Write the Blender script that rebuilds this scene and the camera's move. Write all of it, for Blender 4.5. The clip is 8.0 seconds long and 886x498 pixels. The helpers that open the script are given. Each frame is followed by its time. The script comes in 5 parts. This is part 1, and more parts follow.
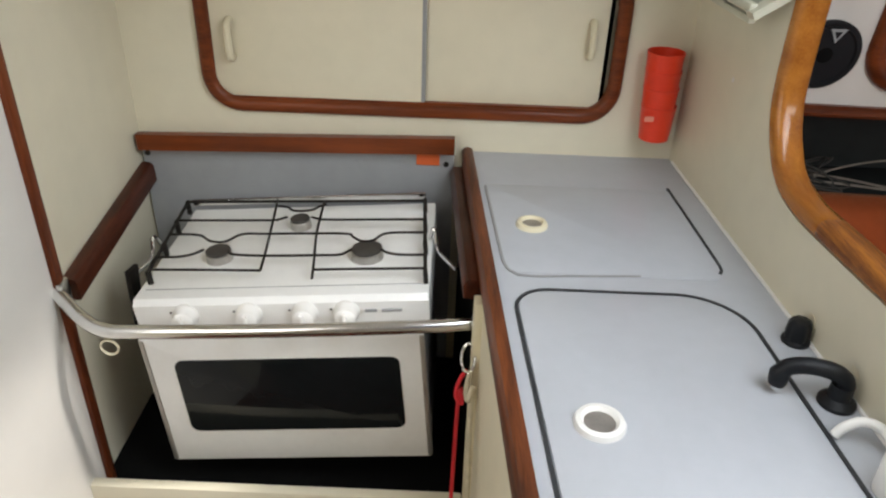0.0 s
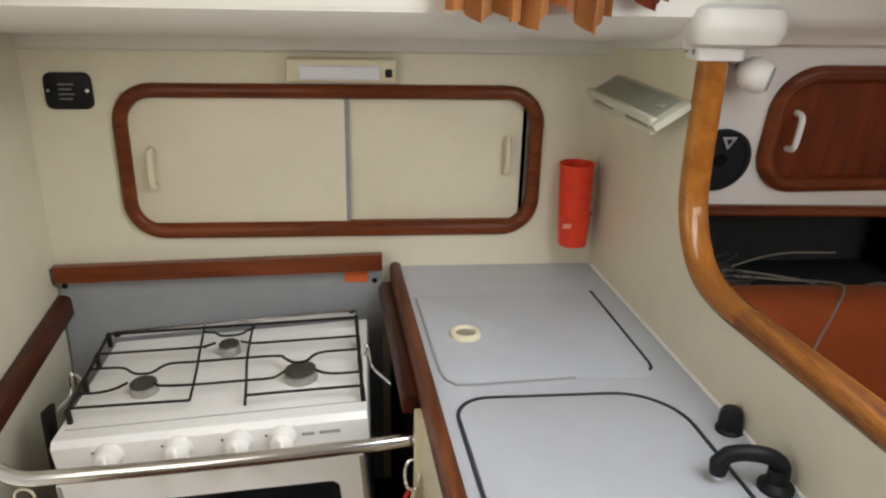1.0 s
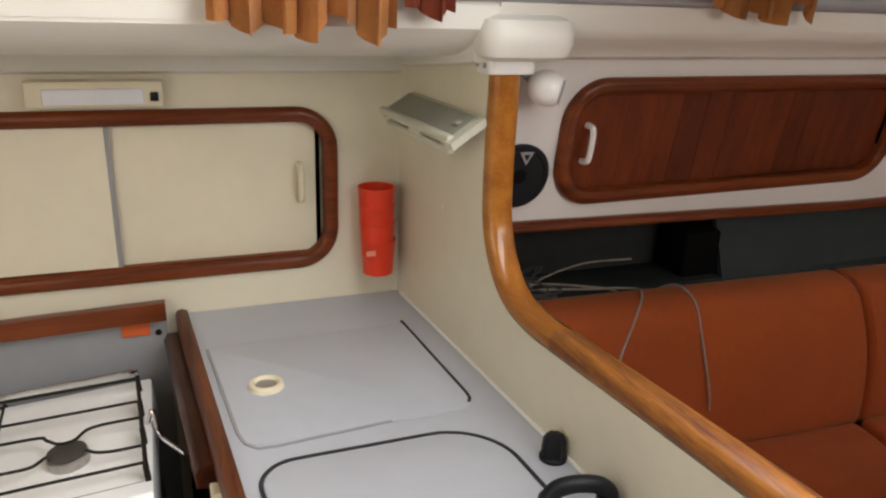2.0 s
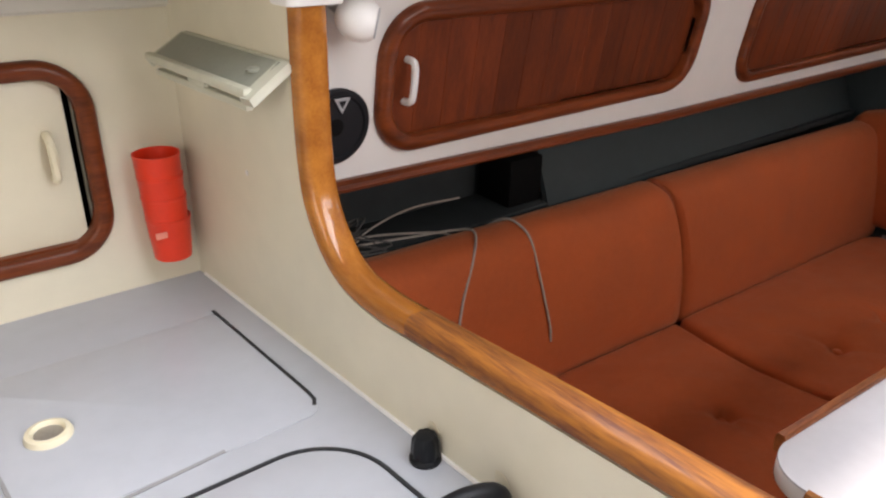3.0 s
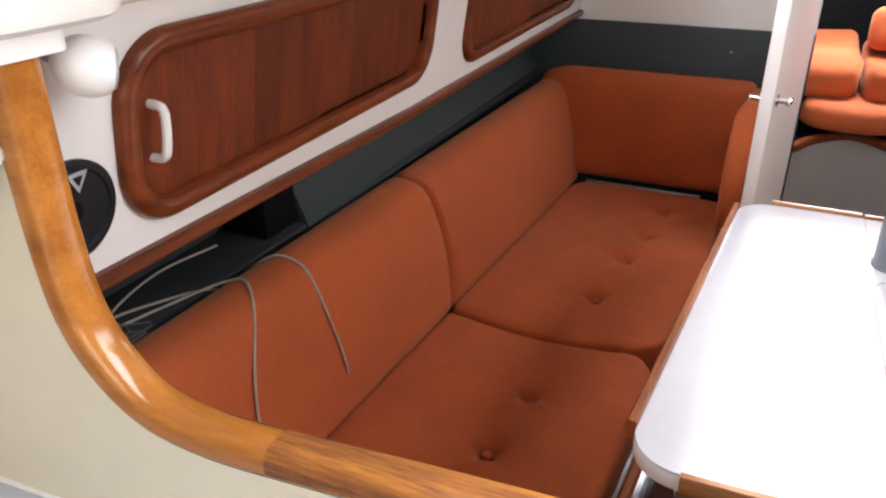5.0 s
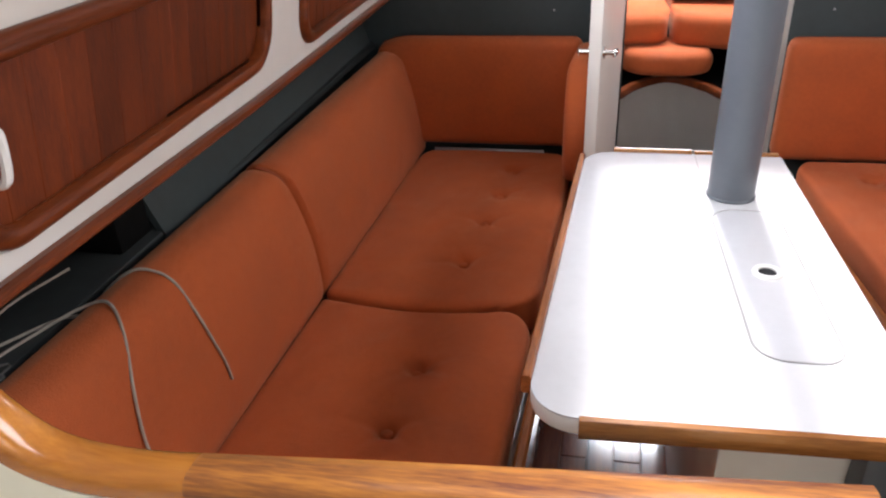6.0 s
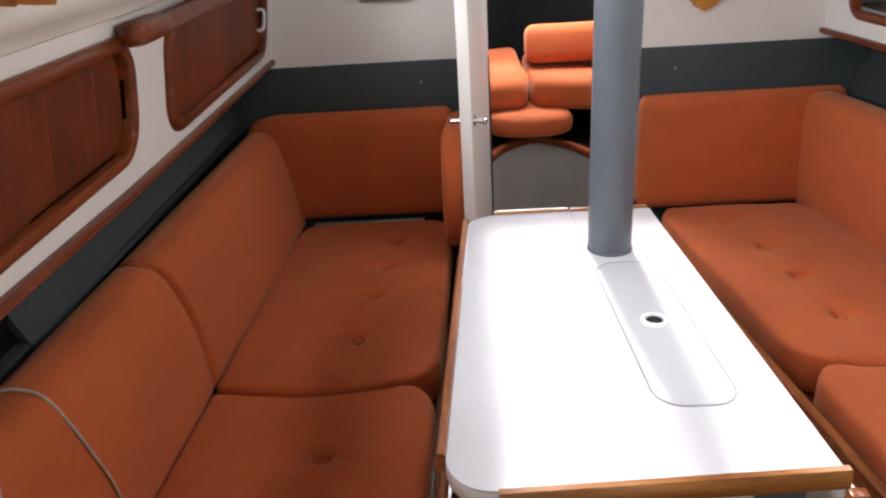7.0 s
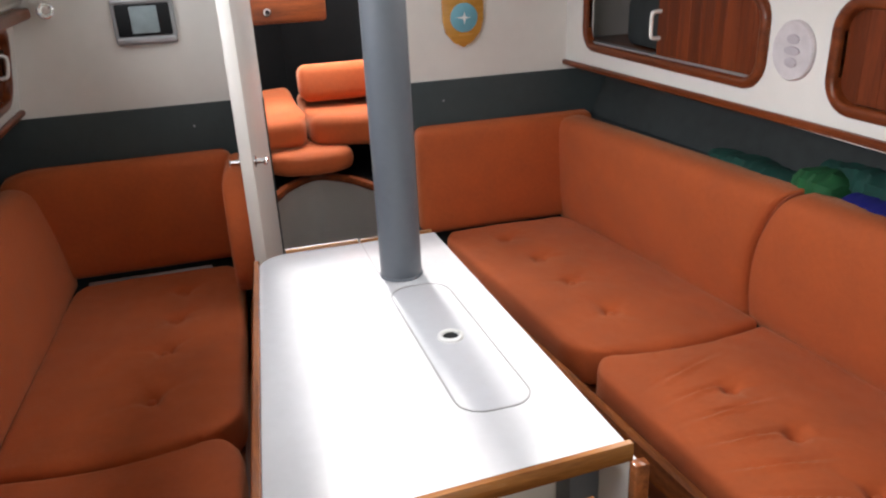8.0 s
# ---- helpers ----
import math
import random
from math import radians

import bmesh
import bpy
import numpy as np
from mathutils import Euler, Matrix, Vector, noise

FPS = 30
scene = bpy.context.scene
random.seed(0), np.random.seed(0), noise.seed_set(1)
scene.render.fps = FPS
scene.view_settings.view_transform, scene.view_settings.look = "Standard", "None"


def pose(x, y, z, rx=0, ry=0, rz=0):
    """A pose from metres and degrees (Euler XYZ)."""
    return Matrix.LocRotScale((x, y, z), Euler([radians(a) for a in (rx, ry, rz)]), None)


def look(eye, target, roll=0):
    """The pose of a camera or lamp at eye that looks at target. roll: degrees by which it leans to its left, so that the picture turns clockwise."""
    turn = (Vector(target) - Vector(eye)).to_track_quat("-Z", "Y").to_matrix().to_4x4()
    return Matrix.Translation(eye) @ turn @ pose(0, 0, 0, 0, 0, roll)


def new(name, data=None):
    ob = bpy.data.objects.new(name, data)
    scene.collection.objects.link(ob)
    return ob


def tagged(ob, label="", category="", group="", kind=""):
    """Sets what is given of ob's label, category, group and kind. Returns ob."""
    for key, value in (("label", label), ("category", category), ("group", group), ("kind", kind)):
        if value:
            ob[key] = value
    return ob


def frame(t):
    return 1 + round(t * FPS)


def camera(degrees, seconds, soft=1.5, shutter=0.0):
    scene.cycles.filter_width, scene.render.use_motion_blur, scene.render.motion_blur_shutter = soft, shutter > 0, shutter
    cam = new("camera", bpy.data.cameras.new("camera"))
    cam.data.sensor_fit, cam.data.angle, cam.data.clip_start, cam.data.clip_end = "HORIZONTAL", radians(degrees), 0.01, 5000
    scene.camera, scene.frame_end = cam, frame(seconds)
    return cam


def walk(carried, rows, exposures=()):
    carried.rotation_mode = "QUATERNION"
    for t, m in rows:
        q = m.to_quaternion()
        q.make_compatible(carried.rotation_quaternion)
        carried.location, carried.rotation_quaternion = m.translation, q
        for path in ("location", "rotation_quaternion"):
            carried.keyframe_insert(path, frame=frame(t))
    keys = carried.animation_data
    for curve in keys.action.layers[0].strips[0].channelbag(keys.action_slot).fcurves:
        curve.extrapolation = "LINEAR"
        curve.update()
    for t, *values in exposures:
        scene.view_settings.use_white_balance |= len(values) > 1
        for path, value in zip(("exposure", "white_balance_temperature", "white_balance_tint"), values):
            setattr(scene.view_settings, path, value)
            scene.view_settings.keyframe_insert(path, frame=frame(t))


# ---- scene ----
cam = camera(61.8, 8.0, soft=2.2)
PATH = [
    (0, (-0.468, -1.443, 1.503), (-0.48, 0.284, 0.494), 2.1),
    (0.5, (-0.482, -1.442, 1.514), (-0.386, 0.334, 0.6), 2.5),
    (1, (-0.489, -1.456, 1.506), (-0.29, 0.398, 0.781), 1.4),
    (1.5, (-0.473, -1.441, 1.506), (-0.025, 0.395, 0.849), 1.7),
    (2, (-0.447, -1.354, 1.487), (0.245, 0.403, 0.829), 2.1),
    (2.2, (-0.4, -1.312, 1.461), (0.357, 0.399, 0.753), 0.9),
    (3.3, (-0.396, -1.117, 1.492), (0.872, 0.163, 0.624), 1.1),
    (3.5, (-0.403, -1.092, 1.493), (0.942, 0.099, 0.614), 0.5),
    (4, (-0.399, -1.041, 1.493), (1.04, 0.031, 0.611), -0.1),
    (4.2, (-0.385, -1.018, 1.496), (1.093, -0.005, 0.608), -0.0),
    (5.3, (-0.349, -0.895, 1.499), (1.337, -0.301, 0.602), -1.2),
    (5.5, (-0.35, -0.886, 1.494), (1.371, -0.434, 0.58), -1.8),
    (6, (-0.356, -0.88, 1.508), (1.349, -0.493, 0.538), -2.8),
    (6.5, (-0.343, -0.888, 1.508), (1.418, -0.622, 0.597), -2.1),
    (7, (-0.338, -0.855, 1.52), (1.48, -0.785, 0.691), -3.6),
    (7.5, (-0.349, -0.854, 1.508), (1.474, -0.973, 0.694), -4.7),
    (8, (-0.364, -0.85, 1.519), (1.419, -1.338, 0.754), -2.7),
]
walk(cam, [(t, look(eye, target, roll)) for t, eye, target, roll in PATH],
     [(0, -0.5, 6600, 11), (1.2, -0.62, 6900, 13), (2.2, -0.5, 7150, 17), (3.4, 0.2, 6500, 18), (5.5, 0.42, 6450, 16),
      (6.2, 0.18, 6400, 15), (7, 0.08, 6500, 15), (8, -0.12, 6500, 12)])

# ---- light ----
world = bpy.data.worlds.new("sky")
scene.world = world
world.use_nodes = True
SUN_WAY = Vector((-0.70, -0.01, -1.0)).normalized()
wn = world.node_tree.nodes
sky = wn.new("ShaderNodeTexSky")
sky.sky_type, sky.sun_disc = "NISHITA", False
sky.sun_elevation = math.asin(-SUN_WAY.z)
sky.sun_rotation = math.atan2(-SUN_WAY.x, -SUN_WAY.y)
wn["Background"].inputs["Strength"].default_value = 0.10
world.node_tree.links.new(sky.outputs["Color"], wn["Background"].inputs["Color"])


def lamp(name, kind, m, energy, color, size=None, spread=180):
    data = bpy.data.lights.new(name, kind)
    data.energy, data.color = energy, color
    if kind == "AREA":
        data.shape, data.size, data.size_y = "RECTANGLE", size[0], size[1]
        data.spread = radians(spread)
    if kind == "SUN":
        data.angle = radians(size)
    ob = new(name, data)
    ob.matrix_world = m
    return ob


lamp("sun", "SUN", look((3, 0, 6), Vector((3, 0, 6)) + SUN_WAY), 5.0, (1.0, 0.96, 0.90), 4.0)
ROOF_Z = 1.87
HATCH = (1.12, 2.12, -1.38, -0.895)       # saloon hatch in the coachroof: x0, x1, y0, y1
COMPANION = (-0.325, 0.20, -1.62, -0.43)  # companionway hatch over the galley
lamp("hatch_skylight", "AREA", look((1.66, -1.10, 1.9), (2.15, -1.6, 0.8)), 2.2, (0.92, 0.96, 1.0), (1.0, 0.5))
lamp("companionway_skylight", "AREA", look((-0.06, -1.03, 1.9), (-1.0, -0.50, 0.9)), 12, (0.88, 0.95, 1.0), (0.46, 1.1), 120)
lamp("companionway_door_light", "AREA", look((-1.02, -1.20, 1.45), (-0.55, -0.2, 0.75)), 5.5, (1.0, 0.96, 0.88), (0.66, 0.72))
lamp("port_window_skylight", "AREA", look((0.8, -0.44, 1.62), (1.2, -2.0, 0.85)), 12.5, (0.95, 0.97, 1.0), (1.9, 0.24), 115)
# Added fill from the unseen starboard side, brightens the port backrests.
lamp("starboard_fill_light", "AREA", look((0.85, -1.86, 1.62), (1.0, -0.2, 0.55)), 5.5, (1.0, 0.97, 0.92), (1.2, 0.24), 140)
lamp("forward_hatch_skylight", "AREA", look((3.0, -1.15, 1.58), (2.9, -1.15, 0)), 30, (0.93, 0.97, 1.0), (0.45, 0.45))


# ---- materials ----
def material(name, color, rough=0.5, metal=0.0, vary=0.12, scale=6.0, grain=None, bump=0.0, bump_scale=200.0,
             coat=0.0, sheen=0.0, second=None, spread=0.5, transmission=0.0, stretch=(1, 1, 1), per_piece=0.0):
    """Base colour varied by a broad and a fine noise; stretch draws the noise out along an axis (grain)."""
    mat = bpy.data.materials.new(name)
    mat.use_nodes = True
    n, l = mat.node_tree.nodes, mat.node_tree.links
    b = n["Principled BSDF"]
    b.inputs["Roughness"].default_value, b.inputs["Metallic"].default_value = rough, metal
    b.inputs["Coat Weight"].default_value, b.inputs["Coat Roughness"].default_value = coat, 0.12
    b.inputs["Sheen Weight"].default_value = sheen
    b.inputs["Sheen Roughness"].default_value = 0.4
    b.inputs["Transmission Weight"].default_value = transmission
    tc, mp = n.new("ShaderNodeTexCoord"), n.new("ShaderNodeMapping")
    mp.inputs["Scale"].default_value = stretch
    l.new(tc.outputs["Object"], mp.inputs["Vector"])
    broad, fine = n.new("ShaderNodeTexNoise"), n.new("ShaderNodeTexNoise")
    broad.inputs["Scale"].default_value, fine.inputs["Scale"].default_value = scale, scale * 9
    broad.inputs["Detail"].default_value, fine.inputs["Detail"].default_value = 4, 3
    l.new(mp.outputs["Vector"], broad.inputs["Vector"]), l.new(mp.outputs["Vector"], fine.inputs["Vector"])
    add = n.new("ShaderNodeMath")
    add.operation = "MULTIPLY_ADD"
    add.inputs[1].default_value = 0.45
    l.new(fine.outputs["Fac"], add.inputs[0]), l.new(broad.outputs["Fac"], add.inputs[2])
    ramp = n.new("ShaderNodeValToRGB")
    dark = second or tuple(c * (1 - vary) for c in color)
    lite = color if second else tuple(min(1, c * (1 + vary * 0.6)) for c in color)
    ramp.color_ramp.elements[0].position, ramp.color_ramp.elements[1].position = 0.72 - spread / 2, 0.72 + spread / 2
    ramp.color_ramp.elements[0].color, ramp.color_ramp.elements[1].color = (*dark, 1), (*lite, 1)
    l.new(add.outputs[0], ramp.inputs["Fac"])
    out = ramp.outputs["Color"]
    if per_piece:
        info, hsv, rng = n.new("ShaderNodeObjectInfo"), n.new("ShaderNodeHueSaturation"), n.new("ShaderNodeMapRange")
        rng.inputs["To Min"].default_value, rng.inputs["To Max"].default_value = 1 - per_piece, 1 + per_piece
        l.new(info.outputs["Random"], rng.inputs["Value"]), l.new(rng.outputs["Result"], hsv.inputs["Value"])
        l.new(out, hsv.inputs["Color"])
        out = hsv.outputs["Color"]
    l.new(out, b.inputs["Base Color"])
    rr = n.new("ShaderNodeMapRange")
    rr.inputs["To Min"].default_value, rr.inputs["To Max"].default_value = max(0.02, rough * 0.8), min(1, rough * 1.25)
    l.new(broad.outputs["Fac"], rr.inputs["Value"]), l.new(rr.outputs["Result"], b.inputs["Roughness"])
    if bump:
        bn, bp = n.new("ShaderNodeTexNoise"), n.new("ShaderNodeBump")
        bn.inputs["Scale"].default_value, bn.inputs["Detail"].default_value = bump_scale, 4
        bp.inputs["Strength"].default_value, bp.inputs["Distance"].default_value = bump, 0.002
        l.new(mp.outputs["Vector"], bn.inputs["Vector"]), l.new(bn.outputs["Fac"], bp.inputs["Height"])
        l.new(bp.outputs["Normal"], b.inputs["Normal"])
    return mat


CREAM = material("cream_laminate", (0.73, 0.68, 0.53), 0.42, vary=0.07, scale=2.5, bump=0.05, bump_scale=120)
CREAM_DOOR = material("cream_door", (0.73, 0.67, 0.51), 0.4, vary=0.06, scale=3, bump=0.03)
WHITE = material("white_laminate", (0.74, 0.72, 0.68), 0.4, vary=0.05, scale=2.5, bump=0.04)
GELCOAT = material("gelcoat_liner", (0.72, 0.70, 0.63), 0.35, vary=0.05, scale=2, bump=0.05, bump_scale=60)
WORKTOP = material("blue_grey_worktop", (0.43, 0.45, 0.485), 0.32, vary=0.07, scale=4, bump=0.04, bump_scale=300)
TABLE = material("white_table_laminate", (0.575, 0.585, 0.61), 0.16, vary=0.06, scale=5, bump=0.02, bump_scale=40)
TABLE_EDGE = material("table_edge_plastic", (0.72, 0.73, 0.72), 0.4, vary=0.05)
INLAY = material("table_inlay_laminate", (0.49, 0.50, 0.53), 0.3, vary=0.05)
ENAMEL = material("white_enamel", (0.86, 0.86, 0.84), 0.22, vary=0.05, scale=7, bump=0.02, bump_scale=50)
STEEL = material("grey_panel_steel", (0.33, 0.34, 0.35), 0.45, vary=0.1, scale=4, metal=0.0)
CHROME = material("chrome", (0.75, 0.75, 0.74), 0.16, metal=1.0, vary=0.1, scale=12)
IRON = material("black_iron", (0.014, 0.012, 0.010), 0.55, vary=0.3, scale=30, bump=0.2)
IRON.node_tree.nodes["Principled BSDF"].inputs["Specular IOR Level"].default_value = 0.2
BURNER = material("burner_cap", (0.05, 0.045, 0.04), 0.55, vary=0.4, scale=40, bump=0.3)
ALU = material("burner_ring_aluminium", (0.45, 0.43, 0.4), 0.4, metal=0.8, vary=0.2, scale=30)
BLACKGLASS = material("oven_glass", (0.008, 0.010, 0.011), 0.05, vary=0.2)
BLACKGLASS.node_tree.nodes["Principled BSDF"].inputs["Specular IOR Level"].default_value = 0.18
BLACK = material("black_plastic", (0.008, 0.009, 0.011), 0.45, vary=0.2, scale=20, bump=0.05)
BLACK.node_tree.nodes["Principled BSDF"].inputs["Specular IOR Level"].default_value = 0.25
# Near-black: stands for shade in recesses, also colours dark parts.
SHADE_AND_BLACK = material("shade_and_black_parts", (0.006, 0.006, 0.006), 0.8, vary=0.3)
SHADE_AND_BLACK.node_tree.nodes["Principled BSDF"].inputs["Specular IOR Level"].default_value = 0.08
SEAL = material("dark_rubber_seal", (0.02, 0.022, 0.025), 0.6)
GREYSEAL = material("grey_groove_filler", (0.28, 0.28, 0.28), 0.6)
RED = material("red_plastic", (0.80, 0.045, 0.012), 0.35, vary=0.1, scale=12)
PINK = material("faded_label", (0.75, 0.25, 0.18), 0.6)
ORANGE_STICKER = material("orange_sticker", (0.70, 0.13, 0.03), 0.5)
IVORY = material("ivory_plastic", (0.72, 0.66, 0.48), 0.38, vary=0.08)
WHITEPLASTIC = material("white_plastic", (0.80, 0.79, 0.76), 0.3, vary=0.06)
DIFFUSER = material("lamp_diffuser", (0.75, 0.76, 0.80), 0.35, vary=0.05)
SAGE = material("grey_green_plastic", (0.27, 0.28, 0.225), 0.4, vary=0.12, scale=14)
SAGE_LIGHT = material("pale_green_plastic", (0.55, 0.55, 0.44), 0.4, vary=0.1)
# One vinyl in two tones: paler where lit, darker to paint in shade.
VINYL_LIT = material("grey_vinyl_lit", (0.048, 0.062, 0.064), 0.55, vary=0.15, scale=4, bump=0.12, bump_scale=150)
VINYL_SHADED = material("grey_vinyl_shaded", (0.036, 0.042, 0.043), 0.6, vary=0.3, scale=3, bump=0.15, bump_scale=150)
for vinyl in (VINYL_LIT, VINYL_SHADED):
    vinyl.node_tree.nodes["Principled BSDF"].inputs["Specular IOR Level"].default_value = 0.22
POLE = material("grey_painted_mast_post", (0.085, 0.098, 0.115), 0.42, vary=0.1, scale=6, bump=0.03)
ROPE = material("grey_cord", (0.42, 0.38, 0.33), 0.8, vary=0.25, scale=60, bump=0.3, bump_scale=600)
ROPE_CREAM = material("cream_rope", (0.60, 0.54, 0.40), 0.8, vary=0.2, scale=60, bump=0.3, bump_scale=600)
ROPE_RED = material("red_rope", (0.62, 0.02, 0.03), 0.7, vary=0.2, scale=60, bump=0.3, bump_scale=600)
NET = material("dark_netting", (0.10, 0.10, 0.095), 0.8)
SCREEN = material("instrument_screen", (0.30, 0.38, 0.40), 0.3, vary=0.15, scale=30)
SILVER = material("silver_bezel", (0.42, 0.43, 0.45), 0.35, metal=0.6, vary=0.1)
ENAMELBLUE = material("badge_blue", (0.16, 0.42, 0.52), 0.3)
GOLDWOOD = material("gold_varnished_wood", (0.55, 0.27, 0.05), 0.25, vary=0.25, scale=8, coat=0.4, stretch=(1, 1, 6))
PLAQUE = material("mauve_plaster_plaque", (0.58, 0.54, 0.55), 0.55, vary=0.12, scale=40, bump=0.4, bump_scale=120)
PLAQUE_DARK = material("plaque_relief", (0.46, 0.42, 0.45), 0.6, vary=0.1)
GREEN = material("green_cloth", (0.005, 0.055, 0.042), 0.8, vary=0.4, scale=25)
BLUE = material("blue_cloth", (0.005, 0.007, 0.16), 0.8, vary=0.3, scale=25)
EMERALD = material("emerald_cloth", (0.01, 0.10, 0.03), 0.8, vary=0.3, scale=25)
GLASS = material("window_glass", (0.9, 0.92, 0.92), 0.03, vary=0.0, transmission=1.0)
ORANGE = material("rust_orange_velour", (0.47, 0.096, 0.021), 0.9, vary=0.15, scale=8, bump=0.8, bump_scale=380, sheen=0.28)
ORANGE.node_tree.nodes["Principled BSDF"].inputs["Sheen Tint"].default_value = (1.0, 0.66, 0.42, 1)
# Darker than the velour, for added cords that paint in seam shade.
SEAM_SHADE = material("rust_seam_shade", (0.30, 0.06, 0.018), 0.8, vary=0.2, scale=20)
CURTAIN = material("ochre_curtain", (0.62, 0.27, 0.08), 0.8, vary=0.2, scale=14, bump=0.4, bump_scale=380, sheen=0.2)
LINING = material("russet_curtain_lining", (0.34, 0.07, 0.03), 0.8, vary=0.2, scale=14)


def wood(name, lite, dark, axis, rough=0.3, coat=0.5, per_piece=0.0, scale=5.0):
    st = {"x": (0.7, 9, 9), "y": (9, 0.7, 9), "z": (9, 9, 0.7)}[axis]
    mat = material(name, lite, rough, second=dark, spread=0.42, scale=scale, stretch=st, coat=coat, bump=0.12, bump_scale=14, per_piece=per_piece)
    mat.node_tree.nodes["Principled BSDF"].inputs["Specular IOR Level"].default_value = 0.2
    return mat


MAHOGANY_X = wood("mahogany_x", (0.200, 0.046, 0.012), (0.085, 0.020, 0.007), "x", coat=0.10)
MAHOGANY_Y = wood("mahogany_y", (0.175, 0.042, 0.012), (0.066, 0.016, 0.006), "y", coat=0.10)
MAHOGANY_Z = wood("mahogany_z", (0.175, 0.042, 0.012), (0.066, 0.016, 0.006), "z", coat=0.10)
PLANKWOOD = wood("mahogany_planks", (0.170, 0.034, 0.008), (0.090, 0.018, 0.005), "z", rough=0.5, coat=0.0, per_piece=0.22)
TEAK = wood("varnished_teak", (0.45, 0.170, 0.027), (0.29, 0.096, 0.016), "y", rough=0.22, coat=0.7, scale=3.5)
FIDDLE_X = wood("teak_fiddle_x", (0.38, 0.120, 0.034), (0.15, 0.045, 0.014), "x", rough=0.25)
FIDDLE_Y = wood("teak_fiddle_y", (0.33, 0.135, 0.034), (0.15, 0.052, 0.014), "y", rough=0.25)
SOLE = wood("cabin_sole_planks", (0.13, 0.030, 0.013), (0.05, 0.012, 0.007), "x", rough=0.14, coat=0.8, per_piece=0.18)
WORNFIDDLE = wood("worn_counter_edge", (0.17, 0.050, 0.017), (0.045, 0.013, 0.006), "y", rough=0.4, coat=0.12)

DARKWOOD = wood("dark_mahogany", (0.085, 0.020, 0.008), (0.03, 0.008, 0.004), "y", rough=0.35, coat=0.2)
WORNTEAK = wood("worn_varnished_teak", (0.40, 0.150, 0.028), (0.115, 0.036, 0.018), "y", rough=0.4, coat=0.12, scale=3.0)
WORNTEAK.node_tree.nodes["Mapping"].inputs["Scale"].default_value = (16, 1.3, 12)
worn = WORNTEAK.node_tree.nodes["Color Ramp"].color_ramp.elements
worn[0].position, worn[1].position = 0.56, 0.90


# ---- building tools ----
def mesh_object(name, bm, mat, smooth=True):
    me = bpy.data.meshes.new(name)
    bmesh.ops.recalc_face_normals(bm, faces=bm.faces)
    bm.to_mesh(me)
    bm.free()
    me.materials.append(mat)
    if smooth:
        for p in me.polygons:
            p.use_smooth = True
        me.set_sharp_from_angle(angle=radians(38))
    return new(name, me)


def single(name, bm, mat, label, category, kind="", group=""):
    return tagged(mesh_object(name, bm, mat), label, category, group, kind)


def holder(name, at, label, category, kind="", group=""):
    ob = new(name)
    ob.empty_display_size = 0.05
    ob.location = at
    return tagged(ob, label, category, group, kind)


def part(name, bm, mat, parent, label=""):
    ob = mesh_object(name, bm, mat)
    ob.parent = parent
    top = parent
    while top.parent:
        top = top.parent
    if parent is top:
        ob.matrix_parent_inverse = Matrix.Translation(-Vector(top.location))
    return tagged(ob, label)


def plain(u, d, w):
    return (u, d, w)


def box(bm, x0, x1, y0, y1, z0, z1, bevel=0.0, M=plain, seg=2):
    vs = [bm.verts.new((x, y, z)) for x in (x0, x1) for y in (y0, y1) for z in (z0, z1)]
    fs = [bm.faces.new([vs[i] for i in q]) for q in ((0, 1, 3, 2), (4, 6, 7, 5), (0, 4, 5, 1), (2, 3, 7, 6), (0, 2, 6, 4), (1, 5, 7, 3))]
    if bevel:
        r = bmesh.ops.bevel(bm, geom=list({e for f in fs for e in f.edges}), offset=bevel, segments=seg, affect="EDGES", profile=0.5)
        vs = list({v for f in r["faces"] for v in f.verts} | {v for v in vs if v.is_valid})
    for v in vs:
        v.co = M(*v.co)
    return bm


def boxed(*a, **k):
    return box(bmesh.new(), *a, **k)


def prism(outline, a, b, axis="z", bevel=0.0, M=plain):
    """A flat outline pushed through from a to b along an axis. Outline in the two other axes, in x, y, z order."""
    def at(p, h):
        c = {"x": (h, p[0], p[1]), "y": (p[0], h, p[1]), "z": (p[0], p[1], h)}[axis]
        return M(*c)
    bm = bmesh.new()
    lo, hi = [bm.verts.new(at(p, a)) for p in outline], [bm.verts.new(at(p, b)) for p in outline]
    n = len(outline)
    f0, f1 = bm.faces.new(lo), bm.faces.new(hi)
    for i in range(n):
        bm.faces.new((lo[i], lo[(i + 1) % n], hi[(i + 1) % n], hi[i]))
    if bevel:
        bmesh.ops.recalc_face_normals(bm, faces=bm.faces)
        bmesh.ops.bevel(bm, geom=list(set(f0.edges) | set(f1.edges)), offset=bevel, segments=2, affect="EDGES", profile=0.5)
    return bm


def rounded(x0, x1, y0, y1, r, seg=6):
    """Corner-rounded rectangle; r is one radius or four: (x0 y0), (x1 y0), (x1 y1), (x0 y1)."""
    rs = (r,) * 4 if isinstance(r, (int, float)) else r
    out = []
    for (cx, cy, a), q in zip(((x0, y0, 180), (x1, y0, 270), (x1, y1, 0), (x0, y1, 90)), rs):
        sx, sy = (1 if cx == x0 else -1), (1 if cy == y0 else -1)
        if q <= 0:
            out.append((cx, cy))
            continue
        for k in range(seg + 1):
            t = radians(a + 90 * k / seg)
            out.append((cx + sx * q + q * math.cos(t), cy + sy * q + q * math.sin(t)))
    return out


